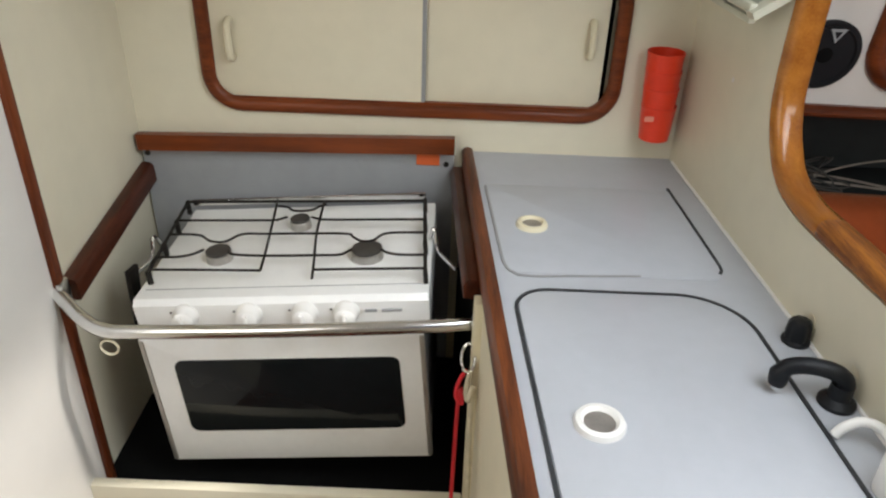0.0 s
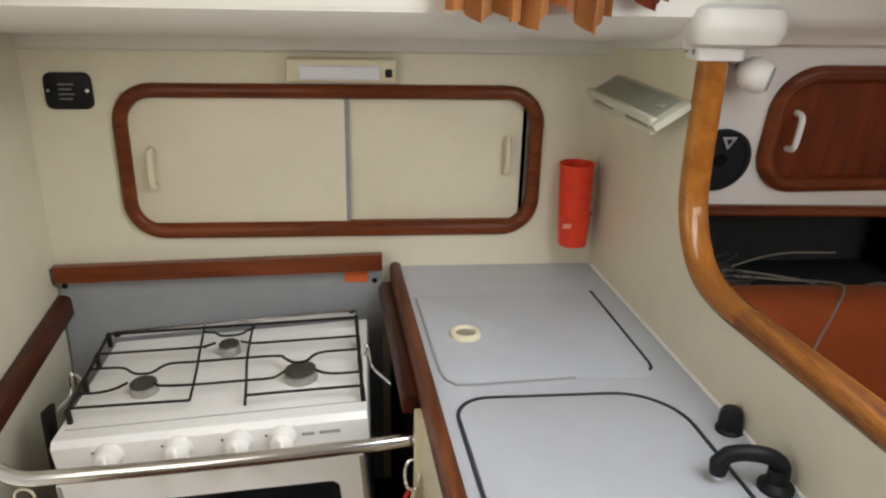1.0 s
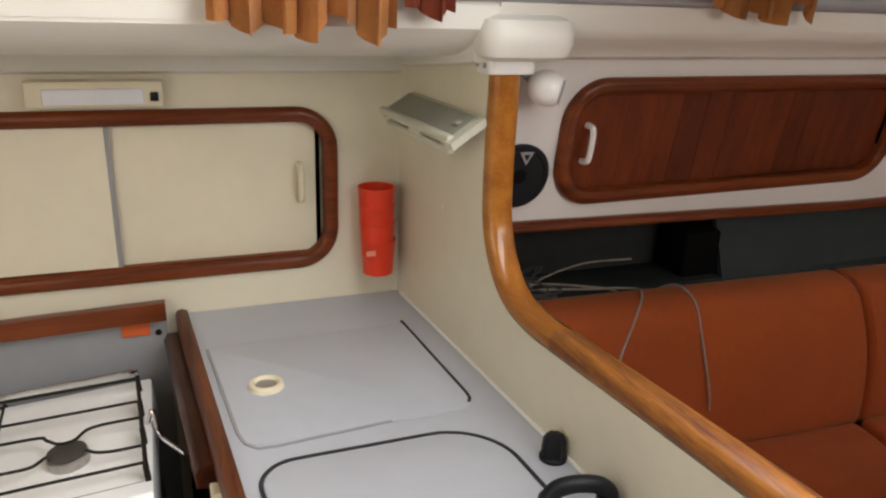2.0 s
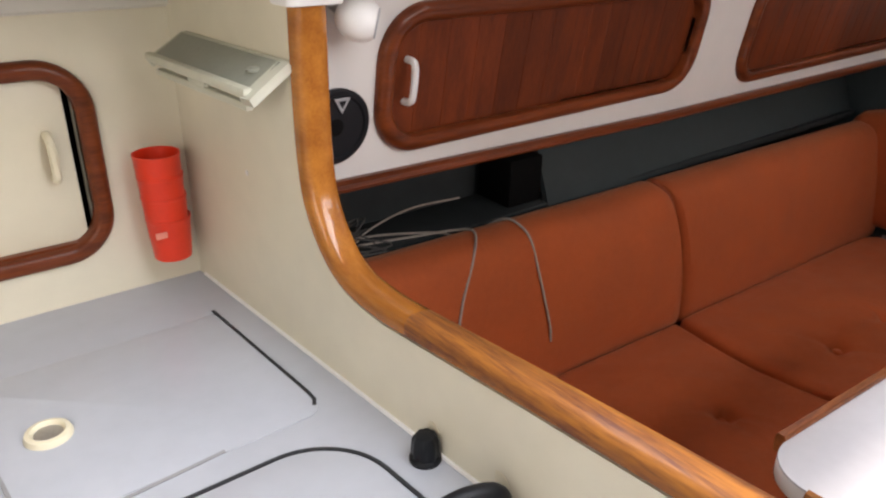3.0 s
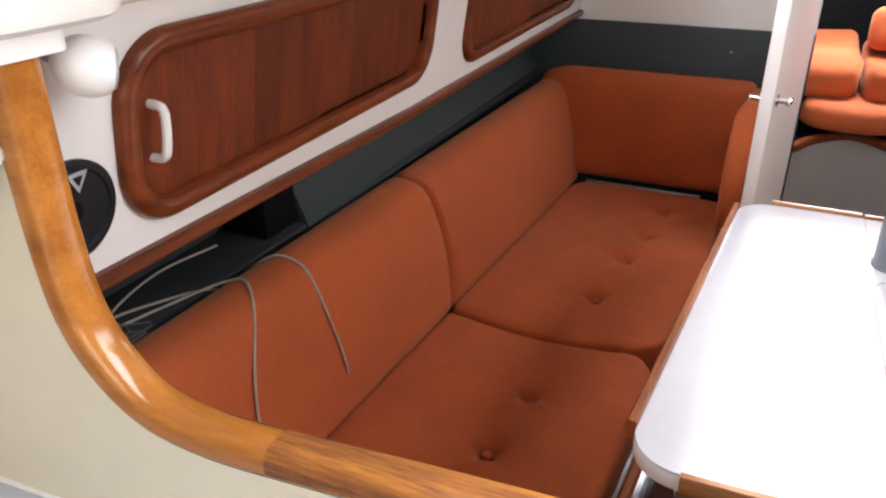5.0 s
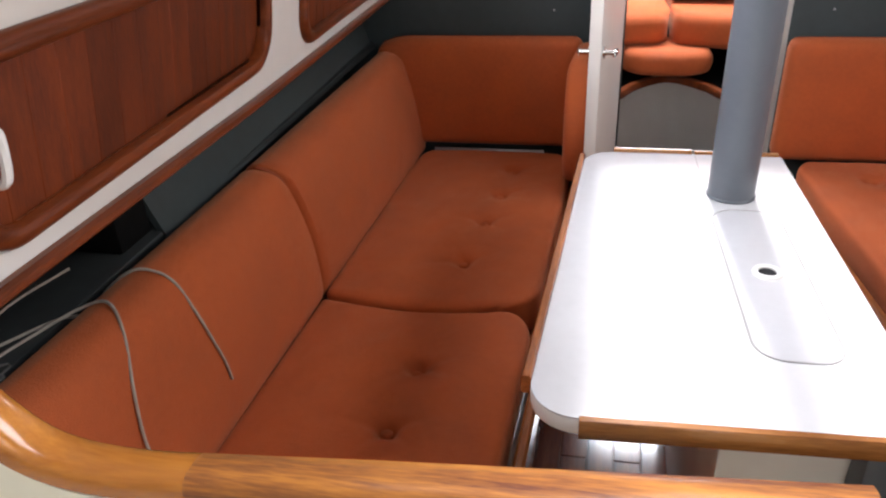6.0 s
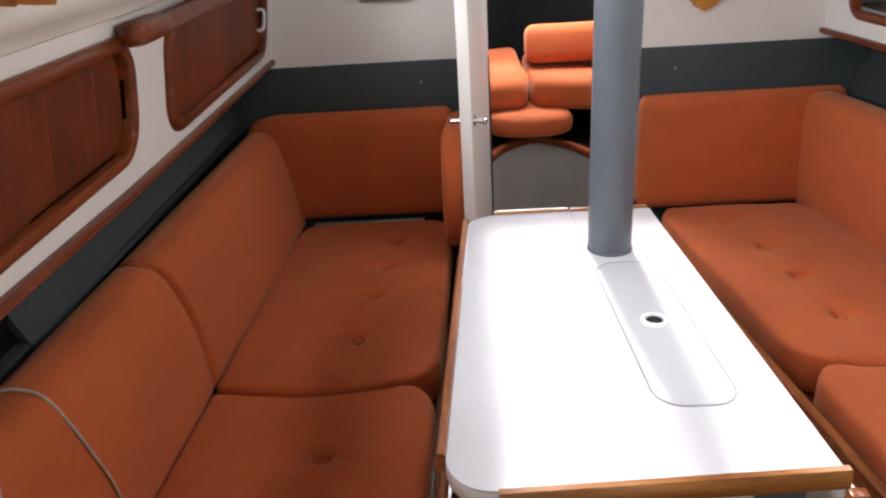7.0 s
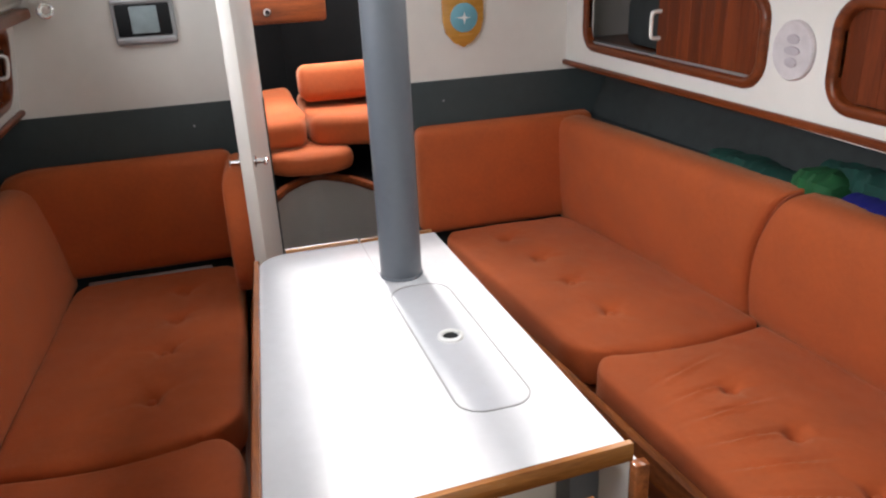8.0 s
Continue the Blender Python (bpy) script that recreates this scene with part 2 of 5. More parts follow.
def sweep(path, section, closed=False, up=(0, 0, 1), bm=None):
    """A section (sideways, upwards) drawn along a path in space."""
    bm = bm or bmesh.new()
    pts, n = [Vector(p) for p in path], len(path)
    rings = []
    for i, p in enumerate(pts):
        a = pts[i - 1] if closed or i else pts[i]
        b = pts[(i + 1) % n] if closed or i < n - 1 else pts[i]
        t = (b - a).normalized()
        u = Vector(up)
        side = t.cross(u)
        if side.length < 1e-4:
            side = t.cross(Vector((0, 1, 0.01)))
        side.normalize()
        top = side.cross(t).normalized()
        stretch = 1.0
        if (closed or 0 < i < n - 1):
            d0, d1 = (p - a).normalized(), (b - p).normalized()
            stretch = 1 / max(0.5, math.cos(d0.angle(d1, 0) / 2))
        rings.append([bm.verts.new(p + side * s * stretch + top * h) for s, h in section])
    m = len(section)
    for i in range(n if closed else n - 1):
        r0, r1 = rings[i], rings[(i + 1) % n]
        for k in range(m):
            bm.faces.new((r0[k], r0[(k + 1) % m], r1[(k + 1) % m], r1[k]))
    if not closed:
        bm.faces.new(rings[0]), bm.faces.new(rings[-1])
    return bm


def disc(r, n=10):
    return [(r * math.cos(2 * math.pi * k / n), r * math.sin(2 * math.pi * k / n)) for k in range(n)]


def smooth_path(points, steps=6):
    """Catmull-Rom through the points."""
    P = [Vector(p) for p in points]
    P = [2 * P[0] - P[1]] + P + [2 * P[-1] - P[-2]]
    out = []
    for i in range(1, len(P) - 2):
        for k in range(steps):
            t = k / steps
            a, b, c, d = P[i - 1], P[i], P[i + 1], P[i + 2]
            out.append(0.5 * (2 * b + (c - a) * t + (2 * a - 5 * b + 4 * c - d) * t * t + (3 * b - a - 3 * c + d) * t ** 3))
    return out + [P[-2]]


def tube(points, r, steps=6, n=8, bm=None):
    return sweep(smooth_path(points, steps) if steps > 1 else points, disc(r, n), up=(0.13, 0.21, 0.97), bm=bm)


def lathe(profile, at=(0, 0, 0), seg=24, axis="z", bm=None):
    """Turns (radius, height) round an axis at a place."""
    bm = bm or bmesh.new()
    m = Matrix.Translation(at) @ {"z": Matrix(), "x": Matrix.Rotation(radians(90), 4, "Y"), "y": Matrix.Rotation(radians(90), 4, "X")}[axis]
    rings = []
    for r, h in profile:
        rings.append([bm.verts.new(m @ Vector((r * math.cos(2 * math.pi * k / seg), r * math.sin(2 * math.pi * k / seg), h))) for k in range(seg)])
    for a, b in zip(rings, rings[1:]):
        for k in range(seg):
            bm.faces.new((a[k], a[(k + 1) % seg], b[(k + 1) % seg], b[k]))
    bm.faces.new(rings[0]), bm.faces.new(rings[-1])
    return bm


def pad(lx, ly, lz, r, shape, nx=22, ny=12, nz=6):
    """An upholstered block, edges rounded by r; shape(x, y, z) lays each point of the block (0..lx, 0..ly, 0..lz) into the place."""
    def steps(length, n):
        inner = [r + (length - 2 * r) * k / n for k in range(n + 1)]
        return [0, r * 0.2, r * 0.5] + inner + [length - r * 0.5, length - r * 0.2, length]
    xs, ys, zs = steps(lx, nx), steps(ly, ny), steps(lz, nz)
    bm, seen = bmesh.new(), {}

    def vert(x, y, z):
        key = (round(x, 6), round(y, 6), round(z, 6))
        if key not in seen:
            p = Vector((x, y, z))
            c = Vector((min(max(x, r), lx - r), min(max(y, r), ly - r), min(max(z, r), lz - r)))
            d = p - c
            q = c + d.normalized() * r if d.length > 1e-9 else p
            seen[key] = bm.verts.new(shape(q.x, q.y, q.z))
        return seen[key]

    def face(A, B, f):
        for a0, a1 in zip(A, A[1:]):
            for b0, b1 in zip(B, B[1:]):
                bm.faces.new((vert(*f(a0, b0)), vert(*f(a1, b0)), vert(*f(a1, b1)), vert(*f(a0, b1))))
    for h in (0, lz):
        face(xs, ys, lambda a, b: (a, b, h))
    for h in (0, ly):
        face(xs, zs, lambda a, b: (a, h, b))
    for h in (0, lx):
        face(ys, zs, lambda a, b: (h, a, b))
    return bm


def panel(u0, u1, w0, w1, holes, d0, d1, M):
    """A sheet in u and w from depth d0 to d1, with holes (u0, u1, w0, w1) right through."""
    us = sorted({u0, u1, *(h[0] for h in holes), *(h[1] for h in holes)})
    ws = sorted({w0, w1, *(h[2] for h in holes), *(h[3] for h in holes)})
    bm, seen = bmesh.new(), {}

    def vert(u, d, w):
        if (u, d, w) not in seen:
            seen[u, d, w] = bm.verts.new(M(u, d, w))
        return seen[u, d, w]

    def solid(i, j):
        if not (0 <= i < len(us) - 1 and 0 <= j < len(ws) - 1):
            return False
        u, w = (us[i] + us[i + 1]) / 2, (ws[j] + ws[j + 1]) / 2
        return not any(h[0] < u < h[1] and h[2] < w < h[3] for h in holes)
    for i in range(len(us) - 1):
        for j in range(len(ws) - 1):
            if not solid(i, j):
                continue
            a, b, c, e = us[i], us[i + 1], ws[j], ws[j + 1]
            for d in (d0, d1):
                bm.faces.new((vert(a, d, c), vert(b, d, c), vert(b, d, e), vert(a, d, e)))
            for ii, jj, p, q in ((i - 1, j, (a, c), (a, e)), (i + 1, j, (b, c), (b, e)), (i, j - 1, (a, c), (b, c)), (i, j + 1, (a, e), (b, e))):
                if not solid(ii, jj):
                    bm.faces.new((vert(p[0], d0, p[1]), vert(q[0], d0, q[1]), vert(q[0], d1, q[1]), vert(p[0], d1, p[1])))
    return bm


def ring_frame(u0, u1, w0, w1, r, width, thick, M, seg=9):
    """A frame round a corner-rounded opening: inner edge as given, half-rounded face, standing proud by thick."""
    cu, cw = (u0 + u1) / 2, (w0 + w1) / 2
    bm, rings = bmesh.new(), []
    prof = ((0, -0.012), (0, thick * 0.55), (width * 0.12, thick * 0.85), (width * 0.35, thick), (width * 0.65, thick), (width * 0.88, thick * 0.8), (width, thick * 0.45), (width, -0.001))
    for off, d in prof:
        rings.append([bm.verts.new(M(u, d, w)) for u, w in rounded(u0 - off, u1 + off, w0 - off, w1 + off, r + off, seg)])
    n = len(rings[0])
    for a, b in zip(rings, rings[1:] + rings[:1]):
        for k in range(n):
            bm.faces.new((a[k], a[(k + 1) % n], b[(k + 1) % n], b[k]))
    return bm


def galley(u, d, w):
    return (u, -d, w)


def port(u, d, w):
    return (u, -0.290 + 0.033 * u - 0.16 * (w - 1.17) - d, w)


def starboard(u, d, w):
    return (u, -2.115 + 0.015 * u + d, w)


def port_side(u, d, w):
    return (u, -0.40 + 0.033 * max(0, u) - 0.08 * (w - 1.42) - d, w)


def starboard_side(u, d, w):
    return (u, -1.90 + 0.08 * (w - 1.42) + d, w)


def skew(x, y, z):
    """Worktop and partition stand a little askew to the galley's back wall."""
    return (x - 0.066 * y, y, z)


def skewed(bm):
    for v in bm.verts:
        v.co = skew(*v.co)
    return bm


def d_handle(M, u, d, w0, w1, r=0.006, out=0.028):
    k = 0.014
    pts = [(u, d, w0), (u, d + out - 0.006, w0 + 0.002), (u, d + out, w0 + k), (u, d + out, w1 - k), (u, d + out - 0.006, w1 - 0.002), (u, d, w1)]
    return tube([M(*p) for p in pts], r, 5, 8)


# ---- setting ----
FLOOR_Z = 0.08
floor = single("floor", boxed(-1.25, 2.6, -2.45, 0.05, 0.0, FLOOR_Z - 0.006), SOLE, "dark glossy teak cabin sole laid in planks", "floor", "structure")

BW = [(-0.944, -0.163, 0.998, 1.254)]
single("wall_galley_back", panel(-1.14, 0.0, 0.0, 1.39, BW, 0, -0.03, galley), CREAM, "cream laminate wall behind the galley", "wall", "structure")
# Near-black back puts the locker's inner shade into the colour.
single("wall_galley_recess", boxed(-1.02, -0.10, 0.06, 0.08, 0.93, 1.33), SHADE_AND_BLACK, "back of the galley locker, inner shade painted near-black", "wall", "structure")


def aft_wall(u, d, w):
    return (-1.122 - d, u, w)


single("wall_aft", panel(-2.35, 0.0, 0.0, ROOF_Z, [(-1.5, -0.8, 1.0, ROOF_Z - 0.1)], 0, 0.03, aft_wall), CREAM, "cream wall at the aft end of the galley", "wall", "structure")
COAM = [(-0.360, 1.385), (-0.358, 1.29), (-0.359, 1.20), (-0.368, 1.14), (-0.395, 1.090), (-0.437, 1.055), (-0.505, 1.041), (-0.60, 1.042), (-0.72, 1.046), (-0.88, 1.050), (-1.10, 1.055)]
curve = [(v.y, v.z) for v in smooth_path([(0, a, b) for a, b in COAM], 5)]
single("wall_partition", skewed(prism([(0.03, 0.0), (0.03, 1.40), (-0.30, 1.40)] + [(y - 0.004 if z > 1.1 else y, z - 0.012) for y, z in curve] + [(-1.10, 0.0)], -0.012, 0.022, "x")), CREAM, "cream partition between galley and saloon with a scooped opening", "wall", "structure")
FWD_X = 2.25


def forward_wall(u, d, w):
    return (FWD_X - d, u, w)


single("wall_forward", panel(-2.6, 0.3, 0.0, ROOF_Z, [(-1.45, -0.95, 0.12, 1.60)], 0, -0.03, forward_wall), WHITE, "white forward bulkhead of the saloon with a doorway", "wall", "structure")
for nm, a, b in (("trim_band_port", -0.955, 0.25), ("trim_band_starboard", -2.6, -1.47)):
    single(nm, boxed(FWD_X - 0.012, FWD_X - 0.001, a, b, 0.4, 1.058, 0.003), VINYL_LIT, "dark grey vinyl band on the white forward bulkhead", "wall panel", "structure")
for y in (-0.716, -1.591):
    single("band_screw", lathe([(0.004, -0.0115), (0.004, -0.013), (0.002, -0.014)], (FWD_X, y, 0.985), 10, "x"), STEEL, "small grey screw head on the grey band", "screw")
single("wall_port_hull", boxed(0.02, 2.26, 0.06, 0.10, 0.0, 1.42), VINYL_SHADED, "dark grey vinyl lining on the port hull side", "wall", "structure")
single("wall_starboard_hull", boxed(-1.15, 2.26, -2.56, -2.52, 0.0, 1.45), VINYL_SHADED, "dark grey vinyl lining on the starboard hull side", "wall", "structure")
def lip_z(u):
    """Height of the mahogany lip along the bottom of the port lockers."""
    return 1.117 - 0.030 * u if u < 0.9 else 1.090 - 0.008 * (u - 0.9)


L1, L2 = (0.190, 0.928, 1.172, 1.338), (1.166, 2.09, 1.150, 1.338)
single("wall_port_locker", panel(0.04, FWD_X, 1.085, 1.43, [L1, L2], 0, -0.018, lambda u, d, w: port(u, d, w if w > 1.09 else lip_z(u) - 0.004)), WHITE, "white locker front along the port side", "wall", "structure")
S1, S2 = (1.192, 2.075, 1.172, 1.36), (0.10, 0.940, 1.166, 1.36)
single("wall_starboard_locker", panel(-1.12, FWD_X, 1.085, 1.44, [S1, S2], 0, -0.018, starboard), WHITE, "white locker front along the starboard side", "wall", "structure")
# Underside coloured with the darker vinyl tone.
single("wall_port_locker_floor", prism([port(0.04, -0.02, 0)[:2], port(FWD_X, -0.02, 0)[:2], (FWD_X, 0.07), (0.04, 0.07)], 1.088, 1.104, "z"), VINYL_SHADED, "underside of the port lockers", "wall", "structure")
# Both locker backs are painted near-black for the shade inside.
single("wall_port_locker_back", boxed(0.05, FWD_X, 0.0, 0.02, 1.104, 1.42), SHADE_AND_BLACK, "back inside the port lockers, shade painted near-black", "wall", "structure")
single("wall_starboard_locker_back", boxed(-1.0, FWD_X, -2.40, -2.38, 1.09, 1.44), SHADE_AND_BLACK, "back inside the starboard lockers, shade painted near-black", "wall", "structure")
single("wall_starboard_galley", boxed(-1.12, -0.1, -2.2, -2.17, 0.0, 1.10), CREAM, "cream wall on the starboard side", "wall", "structure")

# side decks seen from below, cabin sides and coachroof
DECK = [(0.06, 1.335), (-0.004, 1.340), (-0.012, 1.345), (-0.014, 1.364), (-0.020, 1.372), (-0.05, 1.378), (-0.12, 1.383), (-0.26, 1.392), (-0.33, 1.402), (-0.375, 1.418), (-0.40, 1.44), (-0.40, 1.47), (-0.20, 1.47), (0.06, 1.47)]
single("ceiling_port_deck_galley", prism(DECK, -1.14, 0.0, "x"), GELCOAT, "white moulded underside of the side deck", "ceiling", "structure")
DECK2 = [(0.2, 1.42), (-0.29, 1.42), (-0.318, 1.398), (-0.335, 1.394), (-0.354, 1.400), (-0.364, 1.416), (-0.385, 1.425), (-0.40, 1.445), (-0.40, 1.48), (0.2, 1.48)]
single("ceiling_port_deck_saloon", prism(DECK2, 0.0, FWD_X, "x", 0, lambda x, y, z: (x, y + 0.033 * x, z)), GELCOAT, "white moulded side deck with a rounded edge bead", "ceiling", "structure")
single("ceiling_starboard_deck", prism([(-2.3 - y, z + 0.02) for y, z in DECK2], -1.14, FWD_X, "x"), GELCOAT, "white moulded side deck on the starboard side", "ceiling", "structure")
# The second, forward opening is unseen, added to let in light.
PW = [(-0.36, 0.80, 1.495, 1.74), (1.05, 2.0, 1.495, 1.74)]
single("wall_port_cabin_side", panel(-1.14, FWD_X, 1.445, ROOF_Z, PW, 0, -0.03, port_side), GELCOAT, "white cabin side with long window openings, unseen ones added", "wall", "structure")
# Both starboard openings are unseen, added to go with the fill light.
single("wall_starboard_cabin_side", panel(-1.14, FWD_X, 1.445, ROOF_Z, [(-0.4, 0.5, 1.49, 1.74), (0.62, 1.52, 1.49, 1.74)], 0, -0.03, starboard_side), GELCOAT, "white cabin side with long window openings, unseen ones added", "wall", "structure")


def roof(u, d, w):
    return (u, w, ROOF_Z + d)


single("ceiling_coachroof", panel(-1.15, FWD_X + 0.02, -1.95, -0.30, [HATCH, COMPANION], 0, 0.04, roof), GELCOAT, "white coachroof ceiling with two open hatches", "ceiling", "structure")
single("trim_partition_beam", prism([(0.02, 1.350), (-0.34, 1.388), (-0.38, 1.394), (-0.38, 1.43), (0.02, 1.43)], -0.030, 0.050, "x", 0.008), GELCOAT, "white moulded beam along the top of the partition", "beam", "structure")
single("trim_post_block", prism(rounded(-0.030, 0.115, -0.425, -0.29, 0.03), 1.398, 1.46, "z", 0.022), GELCOAT, "white moulded block over the wooden post", "beam", "structure")
single("window_frame_port", ring_frame(-0.36, 0.80, 1.498, 1.74, 0.05, 0.022, 0.008, port_side), SILVER, "grey metal frame round the long cabin window", "window", "structure")
pane = single("window_pane_port", panel(-0.37, 0.81, 1.48, 1.75, [], -0.016, -0.012, port_side), GLASS, "clear window pane in the cabin side", "window", "structure")
pane.visible_shadow = False

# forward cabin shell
single("wall_forward_cabin", prism([(2.285, -0.4), (3.45, -0.75), (3.75, -1.15), (3.45, -1.55), (2.285, -1.95), (2.285, -2.0), (3.5, -1.62), (3.85, -1.15), (3.5, -0.68), (2.285, -0.35)], 0.0, 1.64, "z"), SHADE_AND_BLACK, "dark lining of the forward cabin", "wall", "structure")
single("ceiling_forward_cabin", panel(2.285, 3.9, -2.0, -0.3, [(2.78, 3.24, -1.38, -0.92)], 0, 0.03, lambda u, d, w: (u, w, 1.64 + d)), GELCOAT, "white ceiling of the forward cabin with a hatch", "ceiling", "structure")
single("floor_forward_cabin", boxed(2.285, 3.9, -2.0, -0.3, 0.06, 0.078), SOLE, "dark wood floor of the forward cabin", "floor", "structure")

# ---- galley ----
def sliding_locker(name, hole, M, front, frame_mat, label, category):
    ob = holder(name, M((hole[0] + hole[1]) / 2, 0, hole[2]), label, category)
    part("frame", ring_frame(*hole, 0.050, 0.027, 0.016, M), frame_mat, ob, "rounded varnished mahogany frame")
    front(ob)
    return ob


def galley_front(ob):
    a, b, c, e = BW[0]
    left = part("sliding_door", boxed(a - 0.01, -0.526, -0.006, 0.000, c - 0.01, e + 0.01, 0.0012, galley), CREAM_DOOR, ob)
    part("handle", d_handle(galley, -0.906, 0.0, 1.080, 1.152, 0.0075, 0.022), IVORY, left, "ivory plastic pull")
    right = part("sliding_door", boxed(-0.545, b - 0.012, -0.018, -0.010, c - 0.01, e + 0.01, 0.0012, galley), CREAM_DOOR, ob)
    part("handle", d_handle(galley, -0.205, -0.010, 1.105, 1.172, 0.0065, 0.02), IVORY, right, "ivory plastic pull")
    part("divider", boxed(-0.533, -0.525, -0.02, 0.001, c, e, 0.001, galley), GREYSEAL, ob)
    part("runner", boxed(a, b, -0.024, 0.002, c - 0.001, c + 0.004, 0, galley), MAHOGANY_X, ob)


sliding_locker("galley_locker", BW[0], galley, galley_front, MAHOGANY_X, "cream sliding doors in a rounded mahogany frame", "locker")

strip_light = holder("strip_light", (-0.535, 0, 1.289), "ivory strip light above the galley locker", "lamp")
part("housing", boxed(-0.639, -0.433, 0.001, 0.034, 1.289, 1.332, 0.005, galley), IVORY, strip_light)
part("diffuser", boxed(-0.614, -0.463, 0.030, 0.038, 1.294, 1.320, 0.004, galley), DIFFUSER, strip_light, "pale translucent cover")
part("switch", boxed(-0.454, -0.441, 0.030, 0.038, 1.299, 1.314, 0.002, galley), BLACK, strip_light, "black rocker switch")

detector = holder("gas_detector", (-1.04, 0, 1.26), "black wall panel with faint markings", "detector")
part("plate", prism(rounded(-1.084, -0.998, 1.231, 1.299, 0.015), 0.0, -0.008, "y", 0.002), BLACK, detector)
for k in range(4):
    part("marking", boxed(-1.058, -1.034 + 0.004 * (k % 2), 0.0085, 0.0092, 1.250 + 0.009 * k, 1.2515 + 0.009 * k, 0, galley), STEEL, detector)
part("lamp", lathe([(0.0035, 0), (0.0035, 0.0015), (0.002, 0.0025)], (-1.006, -0.0085, 1.266), 10, "y"), WHITEPLASTIC, detector)
part("screw", lathe([(0.003, 0), (0.003, 0.0015)], (-1.076, -0.0085, 1.266), 8, "y"), STEEL, detector)

# beaker rack: stacked red beakers on the wall by the corner
beakers = holder("beaker_stack", (-0.069, -0.04, 0.955), "stack of red plastic beakers in a wall holder", "beakers")
part("holder_cup", lathe([(0.0275, 0.963), (0.029, 0.961), (0.0335, 1.024), (0.0345, 1.026), (0.0345, 1.030), (0.033, 1.030), (0.030, 1.0)], (-0.066, -0.041, 0), 32), RED, beakers)
for k in range(3):
    z0 = 1.026 + 0.034 * k
    part("beaker", lathe([(0.0300, z0 - 0.03), (0.0318 + 0.0006 * k, z0), (0.0335 + 0.0006 * k, z0 + 0.036), (0.0345 + 0.0004 * k, z0 + 0.037), (0.0345 + 0.0004 * k, z0 + 0.040), (0.0325 + 0.0006 * k, z0 + 0.040), (0.030, z0 + 0.0), (0.028, z0 - 0.02)], (-0.068 - 0.001 * k, -0.041, 0), 32), RED, beakers)
part("label", boxed(-0.098, -0.080, 0.0715, 0.0735, 1.006, 1.016, 0, galley), PINK, beakers, "small faded label")
part("bracket", boxed(-0.078, -0.050, 0.0, 0.02, 0.953, 0.963, 0.003, galley), IVORY, beakers)

# folding rack on the partition
rack = holder("folding_rack", (0.0, -0.21, 1.26), "grey-green plastic folding rack on the partition", "rack")
part("tray", skewed(prism([(-0.014, 1.309), (-0.022, 1.311), (-0.066, 1.284), (-0.066, 1.278)], -0.345, -0.070, "y", 0.002)), SAGE, rack)
part("front_bar", skewed(boxed(-0.076, -0.063, -0.352, -0.062, 1.275, 1.288, 0.004)), SAGE_LIGHT, rack)
part("lower_bar", skewed(boxed(-0.066, -0.056, -0.335, -0.075, 1.256, 1.266, 0.002)), SAGE_LIGHT, rack)
part("arm", skewed(sweep([(-0.016, -0.346, 1.307), (-0.074, -0.354, 1.272)], [(-0.010, -0.006), (0.010, -0.006), (0.010, 0.006), (-0.010, 0.006)])), SAGE_LIGHT, rack)
part("arm", skewed(sweep([(-0.016, -0.070, 1.307), (-0.070, -0.064, 1.272)], [(-0.006, -0.006), (0.006, -0.006), (0.006, 0.006), (-0.006, 0.006)])), SAGE_LIGHT, rack)
part("wall_plate", skewed(boxed(-0.019, -0.012, -0.35, -0.070, 1.296, 1.313, 0.002)), SAGE_LIGHT, rack)
part("clip", skewed(boxed(-0.070, -0.062, -0.235, -0.185, 1.266, 1.277, 0.002)), SAGE_LIGHT, rack)
part("catch", skewed(lathe([(0.009, 0.0), (0.009, 0.003), (0.006, 0.005)], (-0.042, -0.315, 1.298), 14)), SAGE, rack)
single("screw_cap", lathe([(0.0045, 0), (0.004, 0.0015)], (0.0012, -0.21, 1.135), 10, "x"), WHITEPLASTIC, "small white screw cap on the partition", "screw cap")

# varnished post and coaming along the partition's edge
post = holder("partition_post", (0.0, -0.335, 1.02), "varnished teak post and coaming edging the partition", "post")
RND = [(-0.018, -0.006), (-0.018, 0.009), (-0.014, 0.015), (-0.007, 0.018), (0.009, 0.018), (0.020, 0.015), (0.026, 0.008), (0.026, -0.015)]
edge = smooth_path([skew(0.003, y, z) for y, z in COAM], 6)
rings = []
for i, p in enumerate(edge):
    t = (edge[min(i + 1, len(edge) - 1)] - edge[max(i - 1, 0)]).normalized()
    out = Vector((1, 0, 0)).cross(t).normalized()
    if out.z < 0 and p.z < 1.1 or out.y > 0 and p.z >= 1.1:
        out = -out
    rings.append([p + Vector((s, 0, 0)) + out * h for s, h in RND])
cut = next(i for i, p in enumerate(edge) if p.y < -0.56)
for nm, run, mt, lb in (("post", rings[:cut + 1], TEAK, "golden varnished bent post"), ("coaming", rings[cut:], WORNTEAK, "worn varnish on the flat coaming")):
    bm = bmesh.new()
    vs = [[bm.verts.new(p) for p in r] for r in run]
    for a, b in zip(vs, vs[1:]):
        for k in range(8):
            bm.faces.new((a[k], a[(k + 1) % 8], b[(k + 1) % 8], b[k]))
    bm.faces.new(vs[0]), bm.faces.new(vs[-1])
    part(nm, bm, mt, post, lb)
collar = part("collar", prism(rounded(-0.008, 0.068, -0.391, -0.337, 0.012), 1.378, 1.402, "z", 0.003), WHITEPLASTIC, post, "white socket with screws")
